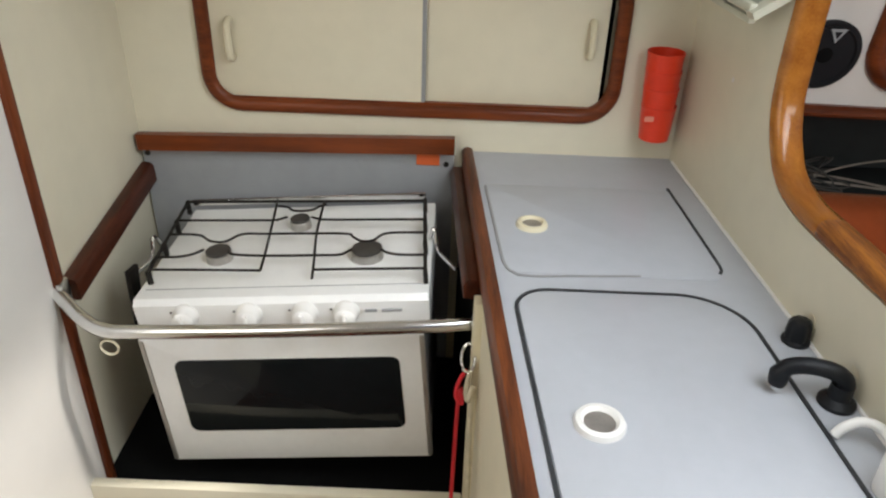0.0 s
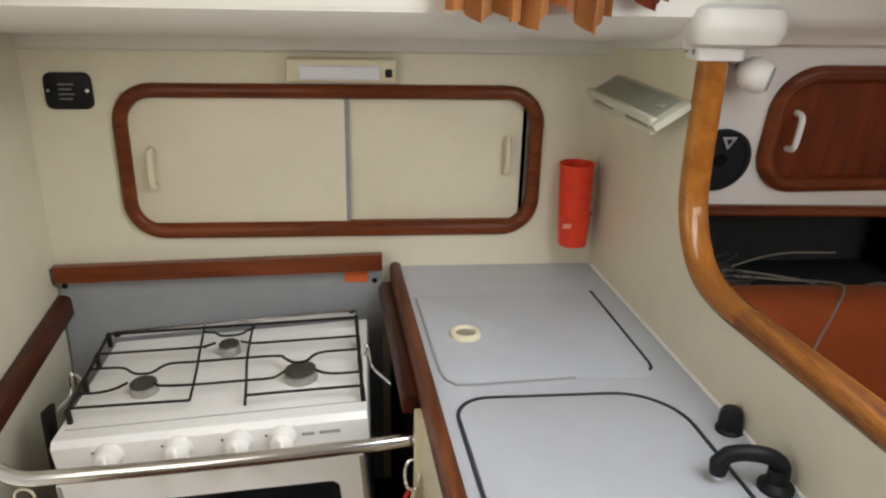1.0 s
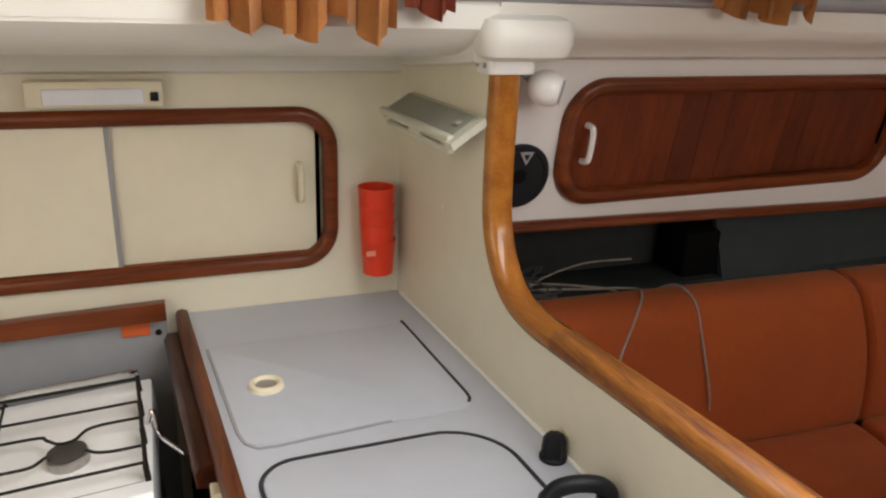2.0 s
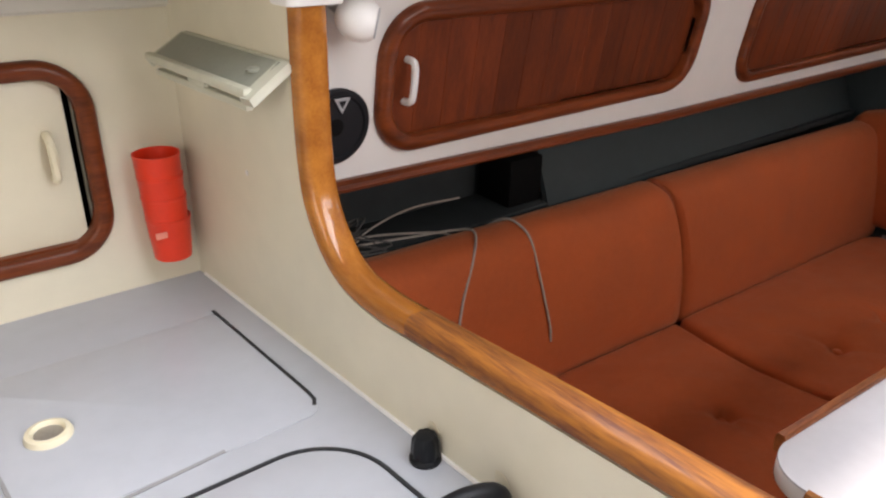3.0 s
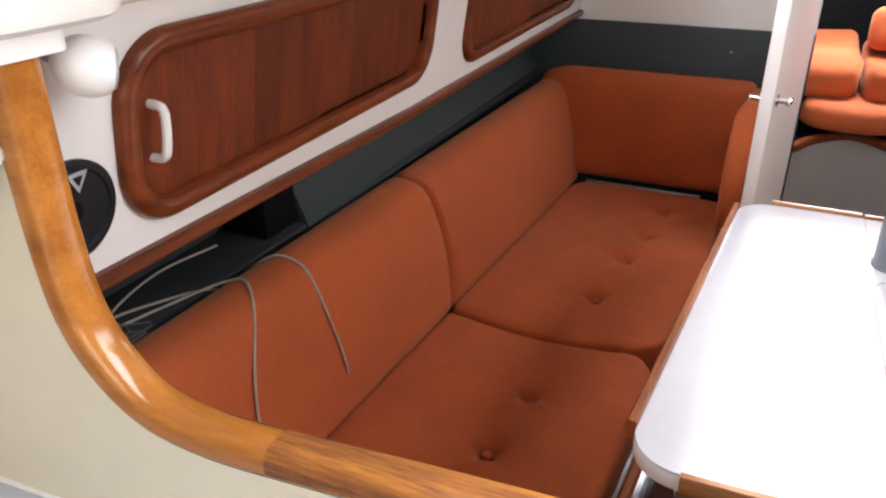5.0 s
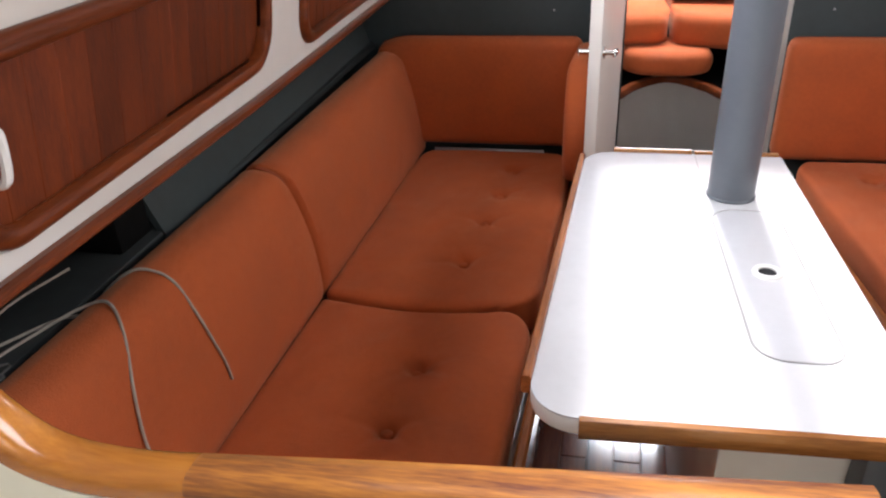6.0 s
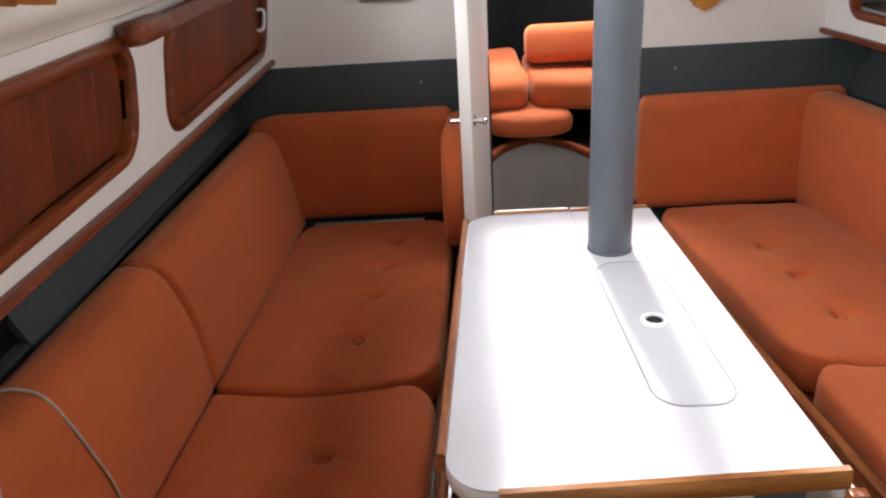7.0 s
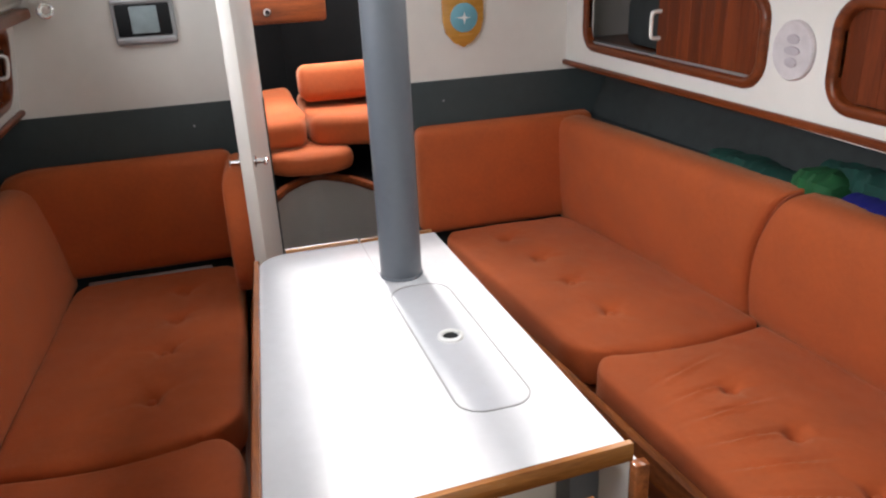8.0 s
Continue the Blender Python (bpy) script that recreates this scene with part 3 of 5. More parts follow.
for y in (-0.377, -0.351):
    part("screw", lathe([(0.004, -0.0105), (0.004, -0.0085), (0.002, -0.008)], (0, y, 1.390), 8, "x"), STEEL, collar)
bead = [skew(-0.0135, -0.02, 0.9015), skew(-0.0135, -1.09, 0.9015)]
single("trim_worktop_bead", sweep(bead, disc(0.003, 6)), WHITEPLASTIC, "white sealant bead along the worktop", "trim", "structure")

# worktop with two lids
def lid_hole_ring(cx, cy, r, parent, mat):
    ring = part("finger_ring", lathe([(r * 0.62, 0.896), (r * 0.60, 0.905), (r * 0.72, 0.910), (r * 0.92, 0.9085), (r, 0.9035), (r, 0.899)], (cx, cy, 0), 32), mat, parent, "pale plastic finger ring")
    # Flat grey disc paints the shade inside the finger ring.
    part("well", lathe([(r * 0.60, 0.9042), (r * 0.60, 0.9048)], (cx, cy, 0), 24), ALU, ring, "shadowed finger hole")


worktop = holder("worktop", (-0.20, -0.55, 0.88), "blue-grey laminate worktop with two flush lids", "worktop")
part("slab", skewed(boxed(-0.426, -0.013, -1.10, -0.001, 0.872, 0.9)), WORKTOP, worktop)
fridge = part("lid", skewed(prism(rounded(-0.410, -0.064, -0.474, -0.160, (0.03, 0.03, 0.008, 0.008)), 0.8995, 0.9014, "z", 0.0006)), WORKTOP, worktop)
for p, w, mt in (([(-0.412, -0.168), (-0.409, -0.44), (-0.404, -0.466), (-0.390, -0.482), (-0.365, -0.484), (-0.20, -0.472)], 0.0022, GREYSEAL), ([(-0.0615, -0.150), (-0.064, -0.428), (-0.066, -0.446), (-0.073, -0.457)], 0.0025, SEAL)):
    part("seam", skewed(sweep([(x, y, 0.9005) for x, y in p], [(-w, 0), (w, 0), (w, 0.0015), (-w, 0.0015)])), mt, fridge, "worn seam round the lid")
lid_hole_ring(*skew(-0.346, -0.321, 0)[:2], 0.0275, fridge, IVORY)
sink = part("lid", skewed(prism(rounded(-0.400, -0.078, -1.08, -0.524, (0.05, 0.05, 0.085, 0.05)), 0.8995, 0.9018, "z", 0.0006)), WORKTOP, worktop)
gap = [(x, y, 0.9005) for x, y in rounded(-0.404, -0.074, -1.084, -0.520, (0.054, 0.054, 0.089, 0.054), 10)]
part("seam", skewed(sweep(gap, [(-0.0025, 0), (0.0025, 0), (0.0025, 0.0018), (-0.0025, 0.0018)], closed=True)), SEAL, sink, "black rubber seam round the sink lid")
lid_hole_ring(*skew(-0.337, -0.801, 0)[:2], 0.031, sink, WHITEPLASTIC)
part("edge", skewed(prism([(-0.446, 0.868), (-0.447, 0.905), (-0.443, 0.912), (-0.435, 0.914), (-0.4255, 0.910), (-0.4255, 0.868)], -1.10, -0.012, "y")), WORNFIDDLE, worktop, "worn varnished wooden edge strip")

# cupboard below the worktop
base = holder("galley_cupboard", (-0.2, -0.55, FLOOR_Z), "cream galley cupboard below the worktop", "cupboard")
part("side", skewed(boxed(-0.444, -0.426, -1.10, -0.49, FLOOR_Z, 0.870)), CREAM, base)
# Same cupboard side, painted near-black for the shade beside the cooker.
part("inner_side", skewed(boxed(-0.444, -0.426, -0.49, -0.002, FLOOR_Z, 0.870)), SHADE_AND_BLACK, base, "cupboard side beside the stove, shade painted near-black")
part("front", skewed(boxed(-0.426, -0.014, -1.10, -1.08, FLOOR_Z, 0.870)), CREAM, base)
part("end_post", skewed(boxed(-0.456, -0.437, -0.515, -0.488, 0.40, 0.866, 0.002)), IVORY, base)

# cooker on gimbals
cooker = holder("gimballed_cooker", (-0.742, -0.26, 0.43), "white enamel three-burner marine cooker with oven", "cooker")
CK = Matrix.Translation((-0.742, -0.26, 0.64)) @ Matrix.Rotation(radians(-4.4), 4, "Y") @ Matrix.Translation((0.742, 0.26, -0.64))


def ck(x, y, z):
    return CK @ Vector((x, y, z))


def turned(bm):
    bmesh.ops.transform(bm, matrix=CK, verts=bm.verts)
    return bm


X0, X1, YF, YB, ZT = -0.992, -0.492, -0.430, -0.092, 0.804
part("body", turned(boxed(X0 + 0.006, X1 - 0.006, YF + 0.012, YB, 0.438, 0.742, 0.004)), STEEL, cooker, "grey steel oven casing")
hob = part("hob", turned(prism([(YF, 0.735), (YF - 0.004, 0.795), (YF + 0.006, ZT), (YB - 0.06, ZT - 0.004), (YB, ZT - 0.002), (YB, 0.735)], X0 + 0.010, X1 + 0.010, "x", 0.003)), ENAMEL, cooker, "white enamel hob and control panel")
part("tray_line", turned(boxed(X0 + 0.022, X1 - 0.002, YF + 0.034, YF + 0.0352, ZT - 0.001, ZT + 0.0006)), GREYSEAL, hob)
door = part("oven_door", turned(prism(rounded(X0 + 0.002, X1 - 0.002, 0.440, 0.728, 0.006), YF + 0.012, YF - 0.004, "y", 0.003)), ENAMEL, cooker, "white oven door")
part("glass", turned(prism(rounded(X0 + 0.054, X1 - 0.048, 0.516, 0.680, 0.016), YF - 0.003, YF - 0.0065, "y", 0.001)), BLACKGLASS, door, "black oven window")
for q in (X0 + 0.003, X1 - 0.011):
    part("edge_trim", turned(boxed(q, q + 0.008, YF - 0.0062, YF + 0.01, 0.444, 0.724, 0.002)), ALU, door, "metal edge trim")
for x in (-0.893, -0.785, -0.691, -0.621):
    kn = part("knob", turned(lathe([(0.022, 0.0), (0.022, 0.006), (0.0195, 0.009), (0.018, 0.024), (0.013, 0.028), (0.002, 0.029)], (x, YF - 0.002, 0.776), 28, "y")), WHITEPLASTIC, cooker, "white plastic control knob")
    part("grip", turned(boxed(x - 0.0035, x + 0.0035, YF - 0.037, YF - 0.024, 0.761, 0.791, 0.002)), WHITEPLASTIC, kn)
    part("mark", turned(boxed(x - 0.027, x - 0.024, YF - 0.0048, YF - 0.003, 0.780, 0.783)), BLACK, cooker)
    part("mark", turned(boxed(x - 0.003, x + 0.002, YF - 0.0052, YF - 0.003, 0.7945, 0.796)), BLACK, cooker)
for k, (a, b) in enumerate(((-0.590, -0.570), (-0.562, -0.528))):
    part("brand_mark", turned(boxed(a, b, YF - 0.0048, YF - 0.003, 0.775, 0.780)), STEEL, cooker, "small grey unreadable marking")
for x, y, r in ((-0.870, -0.296, 0.024), (-0.598, -0.302, 0.029), (-0.742, -0.180, 0.020)):
    bn = part("burner", turned(lathe([(r, ZT - 0.002), (r, ZT + 0.012), (r * 0.9, ZT + 0.014), (r * 0.5, ZT + 0.0145)], (x, y, 0), 28)), ALU, cooker, "round aluminium burner")
    part("cap", turned(lathe([(r * 0.92, ZT + 0.0142), (r * 0.95, ZT + 0.018), (r * 0.8, ZT + 0.0205), (r * 0.05, ZT + 0.0205)], (x, y, 0), 28)), BURNER, bn, "sooty burner cap")
GZ = ZT + 0.022
GX0, GX1 = X0 + 0.002, X1 + 0.004


def slant(x, y, z=None):
    """The pan support lies a little askew on the hob."""
    return (x, y - 0.04 * (x + 0.742), GZ if z is None else z)


grate = part("pan_support", turned(tube([slant(GX0, -0.112), slant(GX1 - 0.01, -0.118)], 0.003, 1, 6)), IRON, cooker, "black wire pan support")


def wire(pts, r=0.0024):
    part("wire", turned(tube([slant(*p) for p in pts], r, 5, 6)), IRON, grate)


# rear bar broken by the small burner, with a bow behind it
wire([(GX0 + 0.004, -0.192), (-0.800, -0.195), (-0.782, -0.192), (-0.766, -0.182)])
wire([(-0.718, -0.184), (-0.700, -0.192), (-0.68, -0.195), (GX1 - 0.008, -0.197)])
wire([(-0.798, -0.133), (-0.775, -0.140), (-0.757, -0.156), (-0.725, -0.154), (-0.710, -0.138), (-0.698, -0.130)])
# bar bending forward to the backs of both front burners
wire([(GX0 + 0.010, -0.248), (-0.935, -0.249), (-0.912, -0.256), (-0.891, -0.275), (-0.862, -0.277), (-0.838, -0.250), (-0.790, -0.249), (-0.648, -0.250), (-0.628, -0.262), (-0.610, -0.278), (-0.588, -0.276), (-0.565, -0.250), (GX1 - 0.006, -0.248)])
# bar bending back to their sides, in three runs
wire([(GX0 + 0.016, -0.331), (-0.935, -0.331), (-0.910, -0.322), (-0.894, -0.306)])
wire([(-0.846, -0.313), (-0.832, -0.324), (-0.770, -0.329), (-0.690, -0.328), (-0.645, -0.327), (-0.632, -0.318), (-0.624, -0.308)])
wire([(-0.570, -0.310), (-0.555, -0.322), (-0.530, -0.328), (GX1 - 0.002, -0.328)])
# front bar, open in the middle
wire([(GX0 + 0.018, -0.374), (-0.85, -0.376), (-0.772, -0.378)])
wire([(-0.682, -0.376), (-0.60, -0.374), (GX1, -0.373)])
wire([(-0.800, -0.112, GZ + 0.003), (-0.789, -0.206, GZ + 0.003), (-0.777, -0.310, GZ + 0.003), (-0.772, -0.378, GZ + 0.001)])
wire([(-0.703, -0.118, GZ + 0.003), (-0.696, -0.249, GZ + 0.003), (-0.684, -0.345, GZ + 0.003), (-0.681, -0.392, GZ - 0.008)])
for xb, xf in ((GX0 + 0.002, GX0 + 0.022), (GX1 - 0.014, GX1)):
    wire([(xb, -0.110), ((xb + xf) / 2, -0.25), (xf, -0.392)], 0.0034)
    for f in (0.02, 0.32, 0.62, 0.97):
        p = slant(xb + (xf - xb) * f, -0.110 - 0.282 * f)
        part("foot", turned(boxed(p[0] - 0.004, p[0] + 0.004, p[1] - 0.004, p[1] + 0.004, ZT - 0.004, GZ + 0.003, 0.001)), IRON, grate)
part("back_rail", turned(boxed(X0 + 0.01, X1 - 0.01, YB - 0.002, YB + 0.004, ZT + 0.008, ZT + 0.022, 0.002)), CHROME, cooker, "stained steel back rail")
for x, s in ((X0 - 0.002, -1), (X1 + 0.002, 1)):
    part("gimbal_bracket", tube([ck(x, -0.24, 0.80), ck(x + s * 0.012, -0.25, 0.828), ck(x + s * 0.018, -0.265, 0.79), ck(x + s * 0.05, -0.30, 0.77)], 0.0036, 5, 8), CHROME, cooker, "bent metal pot clamp and gimbal")

part("gimbal_plate", prism([(-0.325, 0.775), (-0.285, 0.768), (-0.300, 0.66), (-0.330, 0.64)], -1.050, -1.040, "x", 0.002), IRON, cooker, "dark bent gimbal plate")

bay = holder("cooker_bay", (-0.78, -0.25, FLOOR_Z), "cooker bay with grey steel back, floor blackened for shade", "recess")
part("back_panel", boxed(-1.116, -0.462, -0.012, -0.001, 0.36, 0.905), STEEL, bay, "grey steel back panel")
# Near-black floor stands for the shade under the cooker.
part("bay_floor", boxed(-1.12, -0.443, -0.49, -0.012, 0.32, 0.36), SHADE_AND_BLACK, bay)
part("sill", boxed(-1.12, -0.425, -0.516, -0.495, FLOOR_Z, 0.435, 0.003), CREAM, bay, "cream sill below the cooker")
for x in (-1.106, -0.478):
    part("screw", lathe([(0.006, -0.0005), (0.006, 0.002), (0.003, 0.003)], (x, -0.012, 0.873), 10, "y"), IRON, bay)
sticker = single("orange_sticker", boxed(-0.540, -0.492, -0.0175, -0.0125, 0.872, 0.899), ORANGE_STICKER, "small orange sticker on the steel back panel", "sticker")
FID = [(-0.019, -0.017), (0.015, -0.017), (0.019, -0.006), (0.014, 0.010), (0.0, 0.017), (-0.019, 0.017)]
single("back_fiddle", sweep([(-1.114, -0.020, 0.906), (-0.462, -0.020, 0.923)], [(-a, b) for a, b in FID][::-1]), MAHOGANY_X, "mahogany fiddle rail along the back of the cooker bay", "rail")
SID = [(-0.017, -0.024), (0.004, -0.024), (0.007, -0.021), (0.007, 0.014), (0.003, 0.021), (-0.013, 0.024), (-0.017, 0.022)]
single("side_fiddle", sweep([(-1.103, -0.400, 0.784), (-1.103, -0.016, 0.832)], [(a, b) for a, b in SID]), DARKWOOD, "dark mahogany fiddle rail on the aft wall", "rail")
single("side_fiddle", skewed(prism([(-0.4445, 0.835), (-0.470, 0.838), (-0.472, 0.860), (-0.464, 0.874), (-0.4445, 0.874)], -0.46, -0.022, "y", 0.003)), DARKWOOD, "dark mahogany fiddle rail under the worktop edge", "rail")

guard = holder("crash_rail", (-0.72, -0.49, 0.785), "chrome crash bar across the front of the cooker", "rail")
part("bar", tube([(-1.108, -0.452, 0.822), (-1.082, -0.470, 0.810), (-1.045, -0.495, 0.794), (-1.005, -0.512, 0.786), (-0.95, -0.512, 0.785), (-0.726, -0.493, 0.785), (-0.52, -0.472, 0.787), (-0.418, -0.460, 0.789)], 0.0115, 6, 14), CHROME, guard)
part("flange", lathe([(0.022, 0.0), (0.022, 0.006), (0.014, 0.010), (0.012, 0.016)], (-1.118, -0.449, 0.824), 18, "x"), CHROME, guard)
part("flange", lathe([(0.018, 0.0), (0.018, -0.006), (0.011, -0.010)], (-0.4145, -0.460, 0.789), 18, "x"), CHROME, guard)
single("curtain_ring", sweep([(-1.000 + 0.014 * math.cos(a), -0.516, 0.755 + 0.014 * math.sin(a)) for a in [k * math.pi / 8 for k in range(16)]], disc(0.0022, 6), closed=True, up=(0, 1, 0)), IVORY, "small ivory plastic ring hanging from the crash bar", "ring")
hook = holder("hook_and_clip", (-0.43, -0.51, 0.76), "steel snap hook hanging on the worktop edge", "hook")
part("snap", sweep([(-0.428 + 0.011 * math.cos(a), -0.515 + 0.012 * math.sin(a), 0.762 + 0.02 * math.sin(a)) for a in [k * math.pi / 8 for k in range(16)]], disc(0.0025, 6), closed=True, up=(0, 0.4, 1)), CHROME, hook)
single("red_cord", tube([(-0.430, -0.52, 0.742), (-0.441, -0.525, 0.722), (-0.445, -0.532, 0.70), (-0.435, -0.535, 0.685), (-0.437, -0.532, 0.712), (-0.441, -0.532, 0.68), (-0.443, -0.535, 0.56), (-0.445, -0.538, 0.40), (-0.445, -0.54, 0.25)], 0.0036, 8, 8), ROPE_RED, "red cord hanging beside the cooker", "cord")
single("cream_rope", tube([(-0.424, -0.525, 0.745), (-0.429, -0.535, 0.715), (-0.426, -0.55, 0.705), (-0.419, -0.54, 0.72), (-0.421, -0.555, 0.655), (-0.419, -0.58, 0.52), (-0.417, -0.60, 0.38), (-0.416, -0.61, 0.25)], 0.0045, 8, 8), ROPE_CREAM, "cream rope hanging against the cupboard side", "rope")

# tap, pump knob, bottle cap and hose on the worktop
TAP = Matrix.Translation((0.013, -0.746, 0.9)) @ Matrix.Scale(0.86, 4) @ Matrix.Translation((0.030, 0.694, -0.9))


def moved(bm, m):
    bmesh.ops.transform(bm, matrix=m, verts=bm.verts)
    return bm


tap = holder("sink_tap", (-0.028, -0.690, 0.9), "black plastic swivel tap folded over the sink lid", "tap")
part("base", moved(lathe([(0.026, 0.900), (0.026, 0.906), (0.021, 0.911), (0.016, 0.914), (0.015, 0.935)], (-0.030, -0.694, 0), 28), TAP), BLACK, tap)
part("spout", moved(sweep(smooth_path([(-0.026, -0.696, 0.918), (-0.028, -0.694, 0.940), (-0.045, -0.690, 0.953), (-0.075, -0.684, 0.957), (-0.100, -0.678, 0.951), (-0.112, -0.676, 0.938)], 6), disc(0.0125, 12), up=(0, 1, 0.1)), TAP), BLACK, tap)
part("nozzle", moved(lathe([(0.012, 0.918), (0.0135, 0.924), (0.0145, 0.938), (0.010, 0.946)], (-0.112, -0.676, 0), 20), TAP), BLACK, tap)
part("aerator", moved(lathe([(0.0085, 0.911), (0.0095, 0.913), (0.0095, 0.9185)], (-0.112, -0.676, 0), 16), TAP), CHROME, tap, "chrome aerator")
pump = holder("pump_knob", (0.011, -0.622, 0.9), "black ribbed pump knob at the worktop's edge", "knob")
part("skirt", lathe([(0.019, 0.9), (0.019, 0.904), (0.0165, 0.907)], (0.011, -0.622, 0), 24), BLACK, pump)
kb = bmesh.new()
prof = [(0.0155, 0.906), (0.0165, 0.914), (0.0152, 0.929), (0.0118, 0.935), (0.002, 0.9365)]
rings = [[kb.verts.new((0.011 + r * (1 + 0.05 * math.cos(8 * a)) * math.cos(a), -0.622 + r * (1 + 0.05 * math.cos(8 * a)) * math.sin(a), z)) for a in [2 * math.pi * k / 48 for k in range(48)]] for r, z in prof]
for a, b in zip(rings, rings[1:]):
    for k in range(48):
        kb.faces.new((a[k], a[(k + 1) % 48], b[(k + 1) % 48], b[k]))
kb.faces.new(rings[0]), kb.faces.new(rings[-1])
part("grip", kb, BLACK, pump)
for y in (-0.612, -0.722):
    single("hose_boss", lathe([(0.014, 0.0), (0.014, 0.004), (0.008, 0.006)], (-0.0125 - 0.066 * y, y, 0.925), 16, "x"), IVORY, "yellowed stain cap on the partition behind the tap", "cap")
single("white_hose", tube([(-0.016, -0.806, 0.905), (-0.008, -0.806, 0.918), (0.008, -0.808, 0.928), (0.026, -0.815, 0.926), (0.036, -0.83, 0.915)], 0.006, 6, 10), WHITEPLASTIC, "short white plastic hose bent over the worktop", "hose")
single("white_bottle", lathe([(0.018, 0.9), (0.019, 0.904), (0.019, 0.946), (0.014, 0.954), (0.012, 0.956), (0.012, 0.97), (0.010, 0.972)], (0.010, -0.885, 0), 24), WHITEPLASTIC, "small white plastic bottle on the worktop", "bottle")


# door leaf beside the galley, with an edge strip and catch
door_1 = holder("door_1", (-1.11, -0.75, FLOOR_Z), "white cabin door folded back beside the cooker, wooden edge strip", "door", "structure")
part("leaf", boxed(-1.1215, -1.098, -1.05, -0.462, FLOOR_Z, 1.36, 0.002), WHITE, door_1)
part("edge_strip", boxed(-1.1215, -1.090, -0.4615, -0.440, FLOOR_Z, 1.36, 0.004), MAHOGANY_Z, door_1, "varnished wooden edge strip")
part("catch", boxed(-1.094, -1.086, -0.465, -0.437, 0.79, 0.835, 0.002), CHROME, door_1, "small metal door catch")

# curtains at the port window
def curtain(u0, u1, bottom, n, mat, label):
    ob = bmesh.new()
    rows, cols = 10, n * 10
    grid = []
    for j in range(rows + 1):
        z = 1.80 - (1.80 - bottom) * j / rows
        line = []
        for i in range(cols + 1):
            f = i / cols
            ph = f * n * 2 * math.pi
            dip = (0.010 * math.sin(ph * 0.5 + 1.3) - 0.013 * abs(math.sin(ph * 0.5 + 0.8))) * (j / rows) ** 3 + 0.008 * math.sin(ph * 0.31)
            line.append(ob.verts.new(port_side(u0 + (u1 - u0) * f + 0.006 * math.sin(ph * 2), 0.032 + 0.020 * math.sin(ph) + 0.005 * math.sin(2.3 * ph + 1), z + dip * j / rows)))
        grid.append(line)
    for a, b in zip(grid, grid[1:]):
        for k in range(cols):
            ob.faces.new((a[k], a[k + 1], b[k + 1], b[k]))
    bmesh.ops.solidify(ob, geom=ob.faces[:], thickness=0.002)
    return single("curtain", ob, mat, label, "curtain", group="cabin window curtains")


curtain(-0.385, -0.157, 1.446, 6, CURTAIN, "gathered ochre curtain hanging at the cabin window")
curtain(-0.150, -0.078, 1.466, 2, LINING, "turned russet edge of the gathered curtain")
curtain(0.325, 0.54, 1.478, 5, CURTAIN, "ochre curtain drawn back at the cabin window")
single("curtain_rail", tube([port_side(-0.45, 0.03, 1.785), port_side(0.85, 0.03, 1.785)], 0.006, 1, 8), SILVER, "thin metal curtain rail above the window", "rail")

# ---- saloon, port side ----
def plank_doors(ob, hole, M, n, split, handle_u, slit):
    """Two sliding doors of upright planks, one behind the other."""
    a, b, c, e = hole
    for k, (u0, u1, d) in enumerate(((a - 0.01, split, -0.004), (split - 0.012, b - slit, -0.0100))):
        leaf = part("sliding_door", boxed(u0, u1, d - 0.006, d - 0.003, c - 0.028, e + 0.02, 0, M), MAHOGANY_Z, ob)
        m = max(2, round((u1 - u0) / 0.052))
        for i in range(m):
            w = (u1 - u0) / m
            part("plank", boxed(u0 + i * w + 0.0001, u0 + (i + 1) * w - 0.0001, d - 0.003, d + 0.003, c - 0.028, e + 0.02, 0.0007, M, 1), PLANKWOOD, leaf)
        if handle_u[k] is not None:
            zc = (c + e) / 2
            part("handle", d_handle(M, handle_u[k], d + 0.003, zc - 0.031, zc + 0.031, 0.0055, 0.022), WHITEPLASTIC, leaf, "white plastic pull")


sliding_locker("port_locker", L1, port, lambda ob: plank_doors(ob, L1, port, 14, 0.57, (0.216, None), 0.0), MAHOGANY_X, "mahogany plank sliding doors in a rounded frame", "locker")
sliding_locker("port_locker", L2, port, lambda ob: plank_doors(ob, L2, port, 14, 1.63, (None, 2.055), 0.0), MAHOGANY_X, "mahogany plank sliding doors in a rounded frame", "locker")

LIP = [(-0.006, -0.009), (0.008, -0.009), (0.012, -0.004), (0.012, 0.004), (0.007, 0.009), (-0.006, 0.009)]
single("trim_port_lip", sweep([port(u, 0.004, lip_z(u)) for u in (0.06, 0.35, 0.65, 0.9, 1.3, 1.8, FWD_X - 0.002)], LIP), MAHOGANY_X, "rounded mahogany lip along the bottom of the lockers", "trim", "structure")
single("trim_starboard_lip", sweep([starboard(FWD_X - 0.002, 0.004, 1.084), starboard(0.9, 0.004, 1.10), starboard(-1.0, 0.004, 1.104)], LIP), MAHOGANY_X, "rounded mahogany lip along the bottom of the lockers", "trim", "structure")

grab = holder("grab_rail", port(1.3, 0.0, 1.39), "mahogany grab rail with a rounded end block", "rail")
part("end_block", prism(rounded(0.885, 1.045, 0.0, 0.058, 0.028), 1.346, 1.384, "z", 0.012, lambda u, d, w: port(u, d, w)), MAHOGANY_X, grab)
